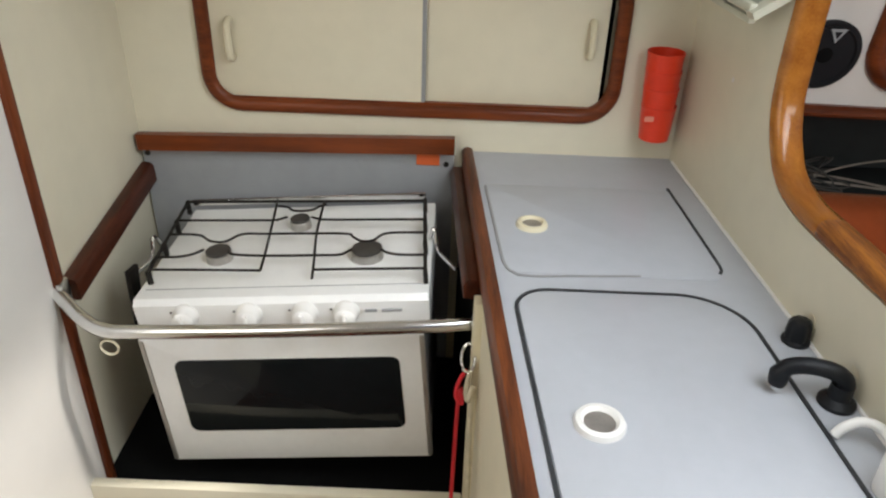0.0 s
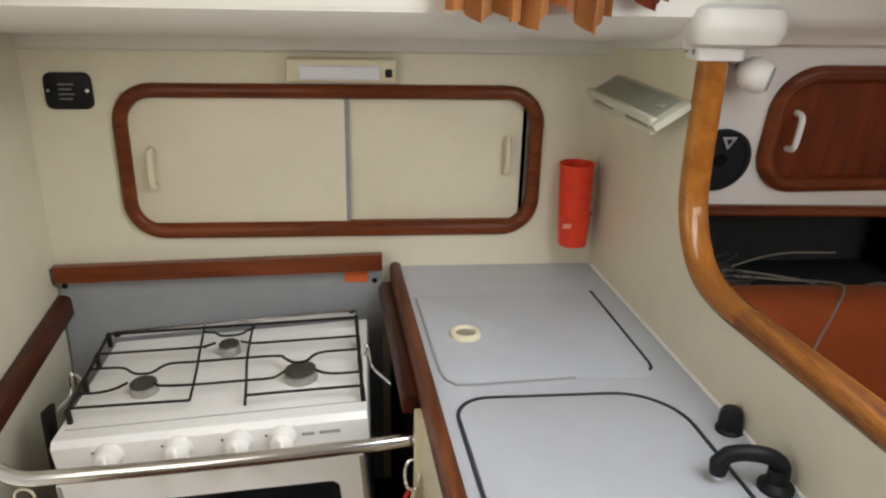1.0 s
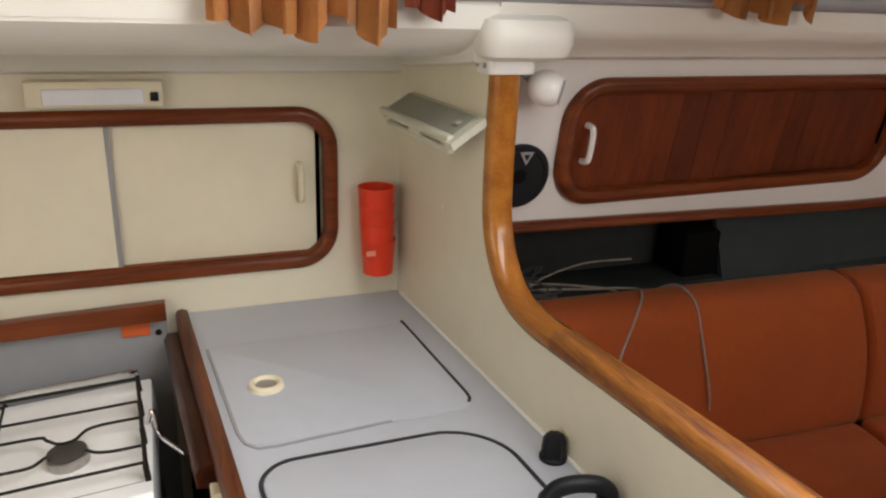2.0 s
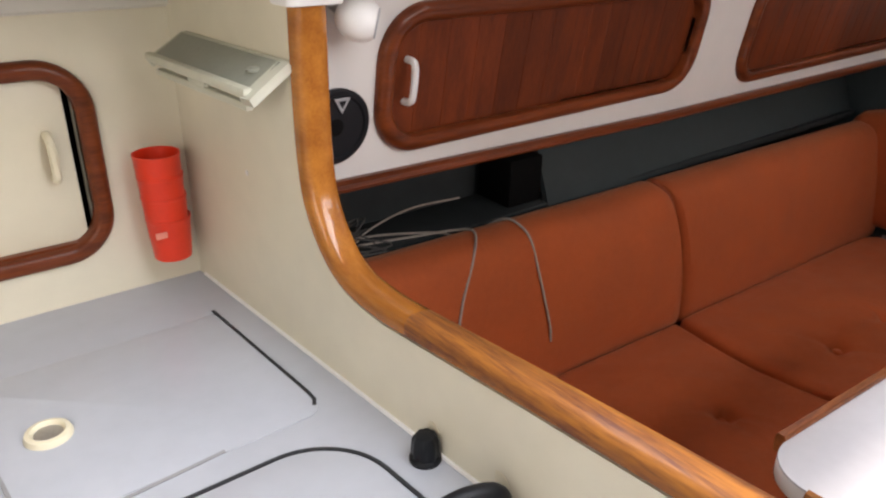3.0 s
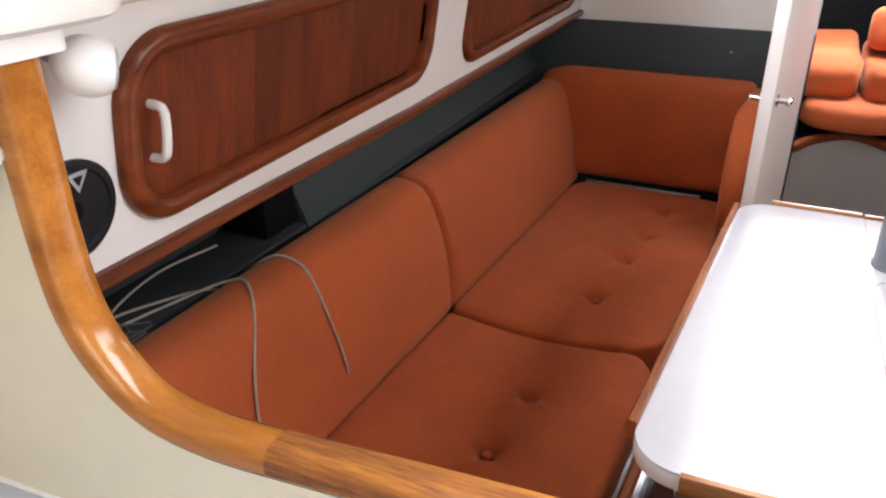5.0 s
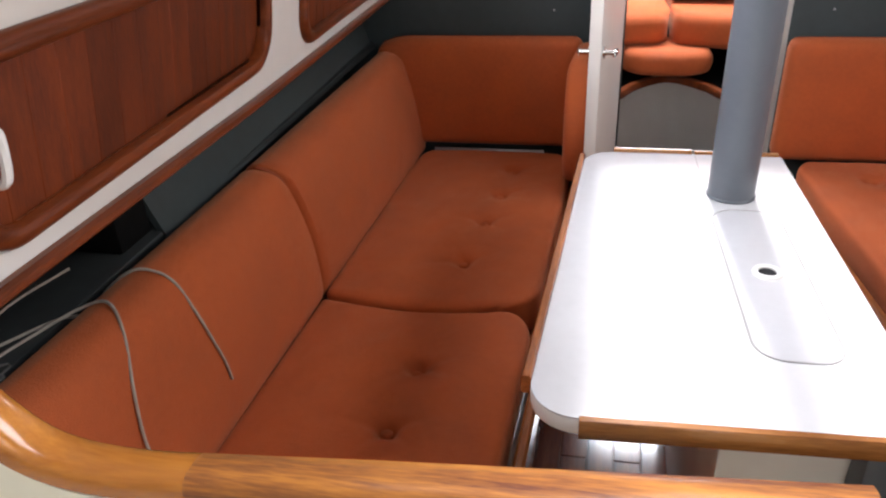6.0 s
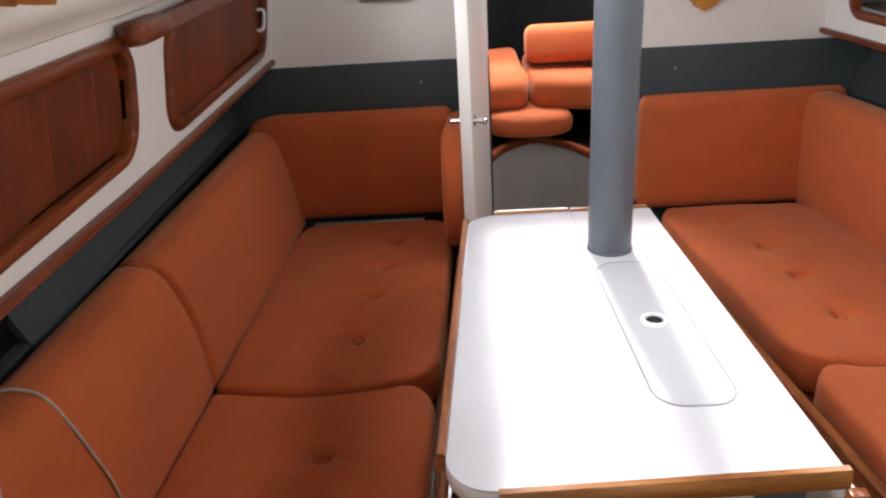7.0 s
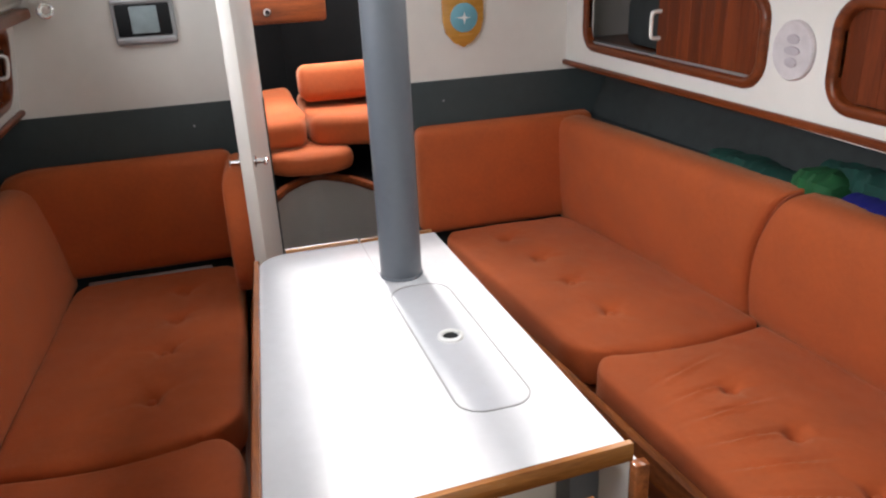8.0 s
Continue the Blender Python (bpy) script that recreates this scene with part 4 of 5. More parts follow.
part("rail", sweep(smooth_path([port(1.0, 0.040, 1.364), port(1.25, 0.040, 1.370), port(1.7, 0.040, 1.374), port(2.23, 0.040, 1.376)], 5), [(-0.014, -0.016), (0.010, -0.016), (0.015, -0.010), (0.015, 0.010), (0.010, 0.016), (-0.014, 0.016)]), MAHOGANY_X, grab)

speaker = holder("round_speaker", port(0.06, 0, 1.19), "black round loudspeaker set in the locker front", "speaker")
SP = lambda r, d: [port(0.098 + r * math.cos(a), d, 1.205 + r * math.sin(a)) for a in [2 * math.pi * k / 36 for k in range(36)]]


def rings_of(rows):
    bm = bmesh.new()
    rs = [[bm.verts.new(p) for p in row] for row in rows]
    for a, b in zip(rs, rs[1:]):
        for k in range(len(a)):
            bm.faces.new((a[k], a[(k + 1) % len(a)], b[(k + 1) % len(a)], b[k]))
    bm.faces.new(rs[0]), bm.faces.new(rs[-1])
    return bm


part("rim", rings_of([SP(0.055, 0.0), SP(0.055, 0.006), SP(0.052, 0.009), SP(0.046, 0.009), SP(0.044, 0.006)]), BLACK, speaker)
part("cone", rings_of([SP(0.044, 0.0055), SP(0.030, 0.003), SP(0.016, 0.0045), SP(0.010, 0.007), SP(0.002, 0.0075)]), SHADE_AND_BLACK, speaker)
part("badge", prism([(0.092, 1.247), (0.118, 1.247), (0.105, 1.225)], 0.007, 0.0095, "y", 0, port), STEEL, speaker, "small grey triangle badge")
part("badge_centre", prism([(0.099, 1.243), (0.111, 1.243), (0.105, 1.232)], 0.0098, 0.0102, "y", 0, port), BLACK, speaker)

spot = holder("reading_light", (0.11, -0.26, 1.37), "white ball reading light under the side deck", "lamp")
part("bracket", lathe([(0.019, -0.02), (0.021, -0.016), (0.019, 0.0), (0.010, 0.004)], (0.080, -0.318, 1.388), 20), SILVER, spot, "metal base")
part("arm", tube([(0.080, -0.318, 1.380), (0.088, -0.334, 1.368), (0.098, -0.350, 1.360)], 0.009, 4, 8), SILVER, spot)
ball = bmesh.new()
bmesh.ops.create_uvsphere(ball, u_segments=24, v_segments=14, radius=0.0275)
AIM = Vector((0.80, -0.55, -0.22)).normalized()
BALL = Matrix.Translation((0.104, -0.358, 1.3545)) @ AIM.to_track_quat("Z", "Y").to_matrix().to_4x4()
for v in ball.verts:
    v.co.z = min(v.co.z * 1.12, 0.021)
bmesh.ops.transform(ball, matrix=BALL, verts=ball.verts)
part("shade", ball, WHITEPLASTIC, spot, "white plastic ball shade")
lens = lathe([(0.0185, 0.0200), (0.0185, 0.0225), (0.014, 0.0222), (0.012, 0.0215)], (0, 0, 0), 22)
bmesh.ops.transform(lens, matrix=BALL, verts=lens.verts)
part("lens", lens, STEEL, spot, "dark lamp opening")


def port_back_y(x, f):
    bottom = -0.185 - 0.036 * x
    return bottom + (-0.192 - bottom) * f


def star_back_y(x, f):
    bottom = -2.315 + 0.128 * x
    return bottom + (-2.222 + 0.098 * x - bottom) * f


def backrest(name, x0, x1, face_y, z0, z1, drop, thick, s, lean0, lean1, label):
    """A backrest pad along the hull; s is +1 when its back is to port. Its ends lean aft by lean0 and lean1 at the top."""
    lx, lz = x1 - x0, z1 - z0

    def shape(x, y, z):
        f = z / lz
        g = x / lx
        X = x0 + x - (lean0 + (lean1 - lean0) * g) * max(0, f) ** 2.6
        belly = 0.024 * math.sin(math.pi * min(1, max(0, g))) ** 0.28 * math.sin(math.pi * min(1, max(0, f))) ** 0.8
        front = 1 - y / thick
        wob = 0.004 * noise.noise(Vector((X * 3.1, z * 4.0, s)))
        return (X, face_y(X, f) + s * y - s * front * (belly + wob), z0 + z - drop * X * f)
    ob = holder(name, (x0 + lx / 2, face_y((x0 + x1) / 2, 0), z0), label, "backrest", group="saloon backrests")
    part("pad", pad(lx * 3, thick, lz, 0.050, lambda x, y, z: shape(x / 3, y, z), 40, 3, 14), ORANGE, ob)
    def over(x, k):
        z = lz * k / 40
        out = max(0, z - (lz - 0.050), 0.050 - z)
        return shape(x, 0.010 + 0.050 - math.sqrt(0.050 ** 2 - min(out, 0.0495) ** 2), z)
    # End seams are plain creases; an added dark cord gives their shade.
    for x, wanted in ((0.0, lean0), (lx - 0.004, lean1 < 0.1)):
        if wanted:
            part("piping", sweep([over(x, k) for k in range(1, 41)], disc(0.0032, 6), up=(0, 1, 0)), SEAM_SHADE, ob, "added dark cord standing for the seam's shade")
    return ob


backrest("backrest", 0.07, 1.151, port_back_y, 0.47, 0.902, 0.018, 0.105, 1, 0.0, 0.09, "rust orange velour backrest along the port settee")
backrest("backrest", 1.152, 2.20, port_back_y, 0.47, 0.902, 0.018, 0.105, 1, 0.09, 0.03, "rust orange velour backrest along the port settee")


def across(name, y0, y1, x0, x1, z0, z1, label, droop=0.0):
    ly, lx, lz = y1 - y0, x1 - x0, z1 - z0

    def shape(x, y, z):
        f = z / lz
        belly = 0.016 * math.sin(math.pi * min(1, max(0, y / ly))) ** 0.6 * math.sin(math.pi * min(1, max(0, f))) ** 0.8
        sag = droop * max(0, (y - ly + 0.13) / 0.13) ** 2 * max(0, f)
        return (x0 + x - (1 - x / lx) * belly, y0 + y, z0 + z - sag)
    ob = holder(name, (x0, (y0 + y1) / 2, z0), label, "backrest", group="saloon backrests")
    part("pad", pad(lx, ly, lz, 0.036, shape, 3, 16, 10), ORANGE, ob)
    # Added dark cord along the pad's top, drawn as a seam line.
    part("piping", sweep([shape(lx * 0.5, ly * k / 30, lz - 0.001) for k in range(1, 30)], disc(0.003, 6)), SEAM_SHADE, ob, "added dark cord standing for the seam's shade")
    return ob


across("end_backrest", -0.82, -0.10, 2.150, 2.236, 0.522, 0.908, "rust orange velour end backrest against the bulkhead", 0.034)
across("end_backrest", -2.16, -1.464, 2.150, 2.236, 0.500, 0.908, "rust orange velour end backrest against the bulkhead")
bol = holder("corner_bolster", (2.0, -0.81, 0.5), "rounded rust orange end cushion beside the door", "cushion")
part("pad", pad(0.42, 0.075, 0.40, 0.036, lambda x, y, z: (1.75 + x + (1 - x / 0.42) * 0.20 * (abs(z / 0.40 - 0.48) * 1.9) ** 2.4, -0.855 + y - 0.02 * (x / 0.42), 0.50 + z), 10, 3, 16), ORANGE, bol)


def seat(name, x0, x1, back, front, z0, z1, buttons, label, group, creases=0):
    """Seat cushion between a back and a front line, crowned, with buttons drawn in."""
    lx, lz = x1 - x0, z1 - z0

    def shape(x, y, z):
        X = x0 + x
        f, g, h = y, x / lx, z / lz
        depth = abs(front(X) - back(X))
        e = max(0, min(x, lx - x))
        turn = max(0, 0.11 - e)
        shrink = (0.11 - math.sqrt(0.0121 - turn ** 2)) / depth
        tail = max(0, 0.07 - e)
        shy = (0.07 - math.sqrt(0.0049 - tail ** 2)) / depth if x > lx / 2 and x1 > 2 else 0
        f2 = f * (1 - shrink * 0.8 * f ** 4) + shy * (1 - f) ** 4
        seam = g ** 6 if x1 < 2 else (1 - g) ** 6
        X2 = X - 0.034 * math.sin(math.pi * min(1, f * 1.12)) * seam
        Y = back(X) + (front(X) - back(X)) * f2
        crown = 0.018 * max(0, math.sin(math.pi * f)) ** 0.7 * math.sin(math.pi * min(1, max(0, g))) ** 0.5
        dent = 0
        for i, (bx, by) in enumerate(buttons):
            dx, dy = X - bx, Y - by
            r2 = dx * dx + dy * dy
            dent += 0.026 * math.exp(-r2 / 0.00045) + 0.008 * math.exp(-r2 / 0.004)
            for q in (0.5 + i, 1.9 + i * 0.7, 3.6 + i * 0.4, 5.2):
                along, aside = dx * math.cos(q) + dy * math.sin(q), dy * math.cos(q) - dx * math.sin(q)
                if along > 0:
                    dent += 0.010 * math.exp(-aside ** 2 / 0.00012 - along / 0.035)
        wob = 0.005 * noise.noise(Vector((X * 4.2, Y * 5.0, 1.7))) + 0.0018 * noise.noise(Vector((X * 14, Y * 22, 4.1)))
        for i in range(creases):
            q, cx, cy = 1.15 + 0.16 * i, x0 + lx * (0.42 + 0.09 * i), back(X) + (front(X) - back(X)) * (0.80 - 0.03 * i)
            along, aside = (X - cx) * math.cos(q) + (Y - cy) * math.sin(q), (Y - cy) * math.cos(q) - (X - cx) * math.sin(q)
            wob += 0.007 * math.sin(min(1, max(-1, aside / 0.016)) * math.pi) * math.exp(-(along / 0.085) ** 2)
        return (X2, Y, z0 + z + (crown + wob - dent) * max(0, h))
    ob = holder(name, (x0 + lx / 2, back(x0 + lx / 2), z0), label, "seat cushion", group=group)

    def unit(x, y, z):
        return shape(x, y / 0.56, z)
    part("pad", pad(lx, 0.56, lz, 0.020, unit, 150, 76, 3), ORANGE, ob)
    for bx, by in buttons:
        f = (by - back(bx)) / (front(bx) - back(bx))
        p = shape(bx - x0, f, lz)
        p = (p[0], p[1], p[2] + 0.010)
        part("button", lathe([(0.010, -0.006), (0.012, 0.000), (0.009, 0.004), (0.001, 0.0055)], p, 14), ORANGE, ob, "covered button")
    return ob


def p_back(x):
    return -0.183 - 0.036 * x


def p_front(x):
    return -0.717 - 0.042 * x


def s_back(x):
    return -2.315 + 0.128 * x


def s_front(x):
    return -1.735 + 0.100 * x


seat("seat_cushion", 0.07, 1.130, p_back, p_front, 0.402, 0.508, [(0.468, -0.506), (0.675, -0.517), (0.882, -0.530)], "rust orange buttoned velour seat cushion on the port settee", "saloon seat cushions")
seat("seat_cushion", 1.140, 2.134, p_back, p_front, 0.402, 0.514, [(1.336, -0.552), (1.558, -0.574), (1.748, -0.594), (1.95, -0.606)], "rust orange buttoned velour seat cushion on the port settee", "saloon seat cushions")
seat("seat_cushion", 0.07, 1.142, s_back, s_front, 0.402, 0.508, [(0.49, -1.922), (0.695, -1.904), (0.900, -1.885)], "rust orange creased velour seat cushion on the starboard settee", "saloon seat cushions", 6)
seat("seat_cushion", 1.149, 2.14, s_back, s_front, 0.402, 0.514, [(1.352, -1.812), (1.566, -1.794), (1.762, -1.770), (1.982, -1.725)], "rust orange buttoned velour seat cushion on the starboard settee", "saloon seat cushions")


def settee(name, back, front, s, label):
    ob = holder(name, (1.2, front(1.2), FLOOR_Z), label, "settee base")
    line = [(0.03, front(0.03) + s * 0.01), (2.235, front(2.235) + s * 0.01), (2.235, back(2.235) + s * 0.11), (0.03, back(0.03) + s * 0.11)]
    part("plinth", prism(line, FLOOR_Z, 0.398, "z"), MAHOGANY_X, ob)
    part("fiddle", sweep([(0.03, front(0.03) - s * 0.028, 0.440), (2.235, front(2.235) - s * 0.028, 0.440)], [(-0.012, -0.045), (0.012, -0.045), (0.012, 0.02), (0.006, 0.026), (-0.006, 0.026), (-0.012, 0.02)]), FIDDLE_X, ob, "varnished wooden front rail")
    part("strip", sweep([(0.03, front(0.03) + s * 0.004, 0.27), (2.235, front(2.235) + s * 0.004, 0.27)], [(-0.008, -0.01), (0.008, -0.01), (0.008, 0.01), (-0.008, 0.01)]), IVORY, ob, "pale strip")
    return ob


single("seat_batten", boxed(2.137, 2.149, -0.70, -0.30, 0.40, 0.516, 0.003), SILVER, "pale grey batten behind the forward seat cushion", "batten")
settee("settee", p_back, p_front, 1, "mahogany settee base below the orange port cushions")
settee("settee", s_back, s_front, -1, "mahogany settee base below the orange starboard cushions")
single("shelf_port", boxed(0.05, 2.235, -0.080, 0.06, 0.855, 0.875, 0.004), VINYL_SHADED, "dark shelf behind the port backrests", "shelf", "structure")
single("shelf_starboard", boxed(-1.0, 2.235, -2.52, -2.16, 0.855, 0.875, 0.004), VINYL_SHADED, "dark shelf behind the starboard backrests", "shelf", "structure")
# Paler tone of the same vinyl brightens this lining.
single("wall_port_lining", prism([(-0.100, 0.860), (-0.010, 1.084), (0.005, 1.084), (-0.085, 0.860)], 0.76, FWD_X - 0.013, "x", 0, lambda x, y, z: (x, y + 0.015 * x, z)), VINYL_LIT, "dark grey vinyl lining sloping behind the port backrests", "wall", "structure")
single("shelf_box", boxed(0.66, 0.758, -0.06, 0.05, 0.876, 0.985, 0.006), SHADE_AND_BLACK, "black box on the dark shelf behind the backrest", "box")

# cord hanging over the backrest, and more of it on the shelf
def on_back(x, f, out=0.006):
    return (x, port_back_y(x, f) - 0.022 * math.sin(math.pi * f) ** 0.8 - out, 0.47 + 0.418 * f)


single("grey_cord", tube([on_back(0.392, 0.45), on_back(0.390, 0.6), on_back(0.406, 0.78), (0.446, -0.194, 0.868), (0.484, -0.150, 0.898), (0.470, -0.105, 0.890), (0.41, -0.068, 0.880), (0.33, -0.045, 0.879), (0.25, -0.030, 0.879)], 0.0027, 8, 8), ROPE, "thin grey cord hanging over the backrest", "cord")
single("grey_cord", tube([(0.27, 0.0, 0.879), (0.34, -0.015, 0.879), (0.41, -0.050, 0.879), (0.46, -0.076, 0.876), (0.52, -0.084, 0.850), (0.562, -0.090, 0.868), (0.582, -0.130, 0.896), (0.592, -0.165, 0.892), (0.598, -0.194, 0.868), on_back(0.606, 0.80), on_back(0.622, 0.64), on_back(0.640, 0.48), on_back(0.648, 0.37)], 0.0027, 8, 8), ROPE, "thin grey cord end hanging over the backrest", "cord")
single("thin_cord", tube([(0.26, -0.06, 0.895), (0.32, -0.03, 0.905), (0.40, -0.05, 0.935), (0.485, -0.10, 0.955)], 0.0022, 6, 6), ROPE, "thin pale cord end on the shelf", "cord")
random.seed(4)
tangle = []
for k in range(46):
    tangle.append((0.22 + 0.06 * math.sin(k * 1.7) + random.uniform(-0.05, 0.05), -0.05 + 0.05 * math.cos(k * 1.1) + random.uniform(-0.03, 0.03), 0.888 + random.uniform(0, 0.035)))
single("cord_tangle", tube(tangle, 0.0020, 4, 5), NET, "tangled cord and net on the dark shelf", "cord")

# ---- table and mast post ----
TZ = 0.80
table = holder("saloon_table", (1.0, -1.09, FLOOR_Z), "white laminate saloon table with varnished wooden fiddles", "table")


def tab_port(x):
    return -0.806 - 0.056 * (x - 0.50)


def shear(outline):
    return [(x + (0.008 - 0.046 * (y + 0.88)) * (1.436 - x), y + tab_port(x) + 0.806 if y > -1.1 else y + 0.032 * (x - 0.46)) for x, y in outline]


top = shear(rounded(0.432, 1.436, -1.352, -0.806, (0.004, 0.004, 0.070, 0.080), 8))
part("tabletop", prism(top, TZ - 0.004, TZ, "z", 0.0012), TABLE, table, "glossy white laminate top")
part("core", prism(top, TZ - 0.030, TZ - 0.0042, "z", 0.002), TABLE_EDGE, table, "pale plastic edge")
FS = [(-0.006, -0.019), (0.006, -0.019), (0.008, -0.014), (0.008, 0.009), (0.005, 0.013), (-0.005, 0.013), (-0.008, 0.009), (-0.008, -0.014)]
part("fiddle", sweep([(0.512, tab_port(0.512) + 0.007, TZ - 0.006), (1.400, tab_port(1.400) + 0.007, TZ - 0.006)], FS), FIDDLE_X, table, "varnished fiddle along the port edge")
part("fiddle", sweep([(0.432, -0.880, TZ - 0.006), (0.454, -1.356, TZ - 0.006)], FS), FIDDLE_Y, table, "varnished fiddle along the aft edge")
part("fiddle", sweep([(1.445, -1.114, TZ - 0.006), (1.445, -0.925, TZ - 0.006)], FS), FIDDLE_Y, table, "varnished fiddle along the forward edge")
part("fiddle", sweep([(1.445, -1.315, TZ - 0.008), (1.445, -1.120, TZ - 0.008)], FS), FIDDLE_Y, table, "varnished fiddle along the forward edge")
inlay = part("bottle_lid", prism([(x, y + 0.03 * (0.87 - x) * -1) for x, y in rounded(0.612, 1.125, -1.262, -1.132, (0.045, 0.05, 0.05, 0.045), 8)], TZ - 0.001, TZ + 0.0012, "z", 0.0006), INLAY, table, "flush lid over the bottle locker")
part("seam", sweep([(x, y + 0.03 * (0.87 - x) * -1, TZ + 0.0002) for x, y in rounded(0.610, 1.127, -1.264, -1.130, (0.047, 0.052, 0.052, 0.047), 8)], [(-0.0016, 0), (0.0016, 0), (0.0016, 0.0014), (-0.0016, 0.0014)], closed=True), GREYSEAL, inlay, "thin grey seam")
ring = part("finger_ring", lathe([(0.0165, TZ), (0.016, TZ + 0.005), (0.020, TZ + 0.0085), (0.025, TZ + 0.006), (0.027, TZ + 0.001)], (0.870, -1.195, 0), 30), TABLE_EDGE, inlay, "pale plastic finger ring")
part("seam", sweep([(1.22, -1.124, TZ), (1.434, -1.120, TZ)], [(-0.001, -0.001), (0.001, -0.001), (0.001, 0.0008), (-0.001, 0.0008)]), GREYSEAL, table)
# No hole is cut; a black disc paints its shade.
part("well", lathe([(0.016, TZ + 0.0012), (0.016, TZ + 0.0022)], (0.870, -1.195, 0), 20), BLACK, table, "finger hole shade as a flat black disc")
part("pedestal", boxed(0.60, 1.32, -1.325, -1.105, FLOOR_Z, TZ - 0.031, 0.004), WHITE, table, "white box pedestal")
part("leg", boxed(0.545, 0.60, -1.356, -1.300, FLOOR_Z, TZ - 0.031, 0.004), POLE, table, "dark grey metal leg")
leaf = part("folded_leaf", prism([(0.46, -1.372), (1.42, -1.342), (1.42, -1.328), (0.46, -1.358)], 0.50, TZ - 0.034, "z", 0.002), TABLE_EDGE, table, "table leaf folded down")
part("leaf_fiddle", boxed(0.44, 0.4595, -1.384, -1.358, 0.48, TZ - 0.032, 0.003), FIDDLE_X, leaf, "varnished edge")

mast = holder("mast_post", (1.205, -1.175, FLOOR_Z), "dark grey painted mast compression post through the table", "post")
part("tube", lathe([(0.0485, TZ + 0.002), (0.0485, ROOF_Z)], (1.205, -1.175, 0), 40), POLE, mast)
part("lower_tube", lathe([(0.046, FLOOR_Z), (0.046, TZ - 0.035)], (1.38, -1.175, 0), 24), POLE, mast)
part("collar", lathe([(0.051, TZ + 0.0005), (0.051, TZ + 0.004), (0.049, TZ + 0.006)], (1.205, -1.175, 0), 40), POLE, mast)

# ---- forward bulkhead, door and forward cabin ----
door_2 = holder("door_2", (2.24, -0.95, FLOOR_Z), "white cabin door standing open into the saloon", "door", "structure")
DM = Matrix.Translation((2.245, -0.950, 0)) @ Matrix.Rotation(math.atan2(0.070, -0.545) - math.pi, 4, "Z")


def leaf_box(x0, x1, y0, y1, z0, z1, bev=0.003):
    bm = boxed(x0, x1, y0, y1, z0, z1, bev)
    bmesh.ops.transform(bm, matrix=DM, verts=bm.verts)
    return bm


part("leaf", leaf_box(-0.55, 0.0, 0.0, 0.034, 0.11, 1.58), WHITE, door_2, "white laminate leaf")
knob = part("handle", lathe([(0.017, -0.001), (0.017, 0.004), (0.008, 0.006), (0.007, 0.026), (0.011, 0.028), (0.011, 0.034), (0.003, 0.036)], (0, 0, 0), 18, "y"), CHROME, door_2, "chrome lever and rose")
knob.matrix_parent_inverse = Matrix.Translation(-Vector(door_2.location)) @ DM @ Matrix.Translation((-0.515, -0.001, 0.972))
lever = part("lever", leaf_box(-0.538, -0.490, -0.040, -0.028, 0.964, 0.980, 0.005), CHROME, door_2, "chrome lever")
knob2 = part("handle", lathe([(0.017, 0.001), (0.017, -0.004), (0.008, -0.006), (0.007, -0.03), (0.011, -0.032), (0.003, -0.036)], (0, 0, 0), 18, "y"), CHROME, door_2, "chrome lever and rose")
knob2.matrix_parent_inverse = Matrix.Translation(-Vector(door_2.location)) @ DM @ Matrix.Translation((-0.515, 0.035, 0.972))
single("door_frame_trim", panel(-1.455, -0.935, 0.12, 1.62, [(-1.448, -0.952, 0.12, 1.60)], 0.003, 0.012, forward_wall), WHITE, "white trim round the forward doorway", "trim", "structure")

gauge = holder("instrument", (2.24, -0.62, 1.26), "marine instrument with silver bezel and pale screen", "instrument")
part("bezel", prism(rounded(-0.714, -0.528, 1.260, 1.402, 0.012), FWD_X - 0.001, FWD_X - 0.022, "x", 0.006), STEEL, gauge, "dark grey housing")
for z0, z1 in ((1.264, 1.284), (1.386, 1.400)):
    part("trim_bar", prism(rounded(-0.708, -0.534, z0, z1, 0.005), FWD_X - 0.020, FWD_X - 0.027, "x", 0.003), SILVER, gauge, "silver trim bar")
part("face", prism(rounded(-0.702, -0.540, 1.287, 1.384, 0.006), FWD_X - 0.0215, FWD_X - 0.024, "x", 0.001), BLACK, gauge)
part("screen", prism(rounded(-0.664, -0.582, 1.295, 1.377, 0.004), FWD_X - 0.0235, FWD_X - 0.0255, "x", 0.0005), SCREEN, gauge, "pale grey screen")
spot2 = holder("bulkhead_spot", (2.24, -0.35, 1.38), "small chrome spot lamp on the bulkhead", "lamp")
part("base", lathe([(0.02, 0.0), (0.02, -0.008), (0.010, -0.012)], (FWD_X, -0.322, 1.398), 18, "x"), WHITEPLASTIC, spot2)
part("head", lathe([(0.016, -0.01), (0.022, -0.03), (0.024, -0.05), (0.020, -0.052), (0.012, -0.044)], (FWD_X, -0.352, 1.382), 20, "x"), CHROME, spot2)

plaque = holder("shield_plaque", (2.24, -1.675, 1.166), "varnished wooden shield plaque with a round blue badge", "plaque")
part("shield", prism([(y + 0.045, (z - 1.236) * 0.95 + 1.168) for y, z in ((-1.645, 1.46), (-1.797, 1.46), (-1.797, 1.335), (-1.785, 1.29), (-1.755, 1.255), (-1.718, 1.236), (-1.684, 1.255), (-1.655, 1.29), (-1.645, 1.335))], FWD_X - 0.001, FWD_X - 0.016, "x", 0.004), GOLDWOOD, plaque)
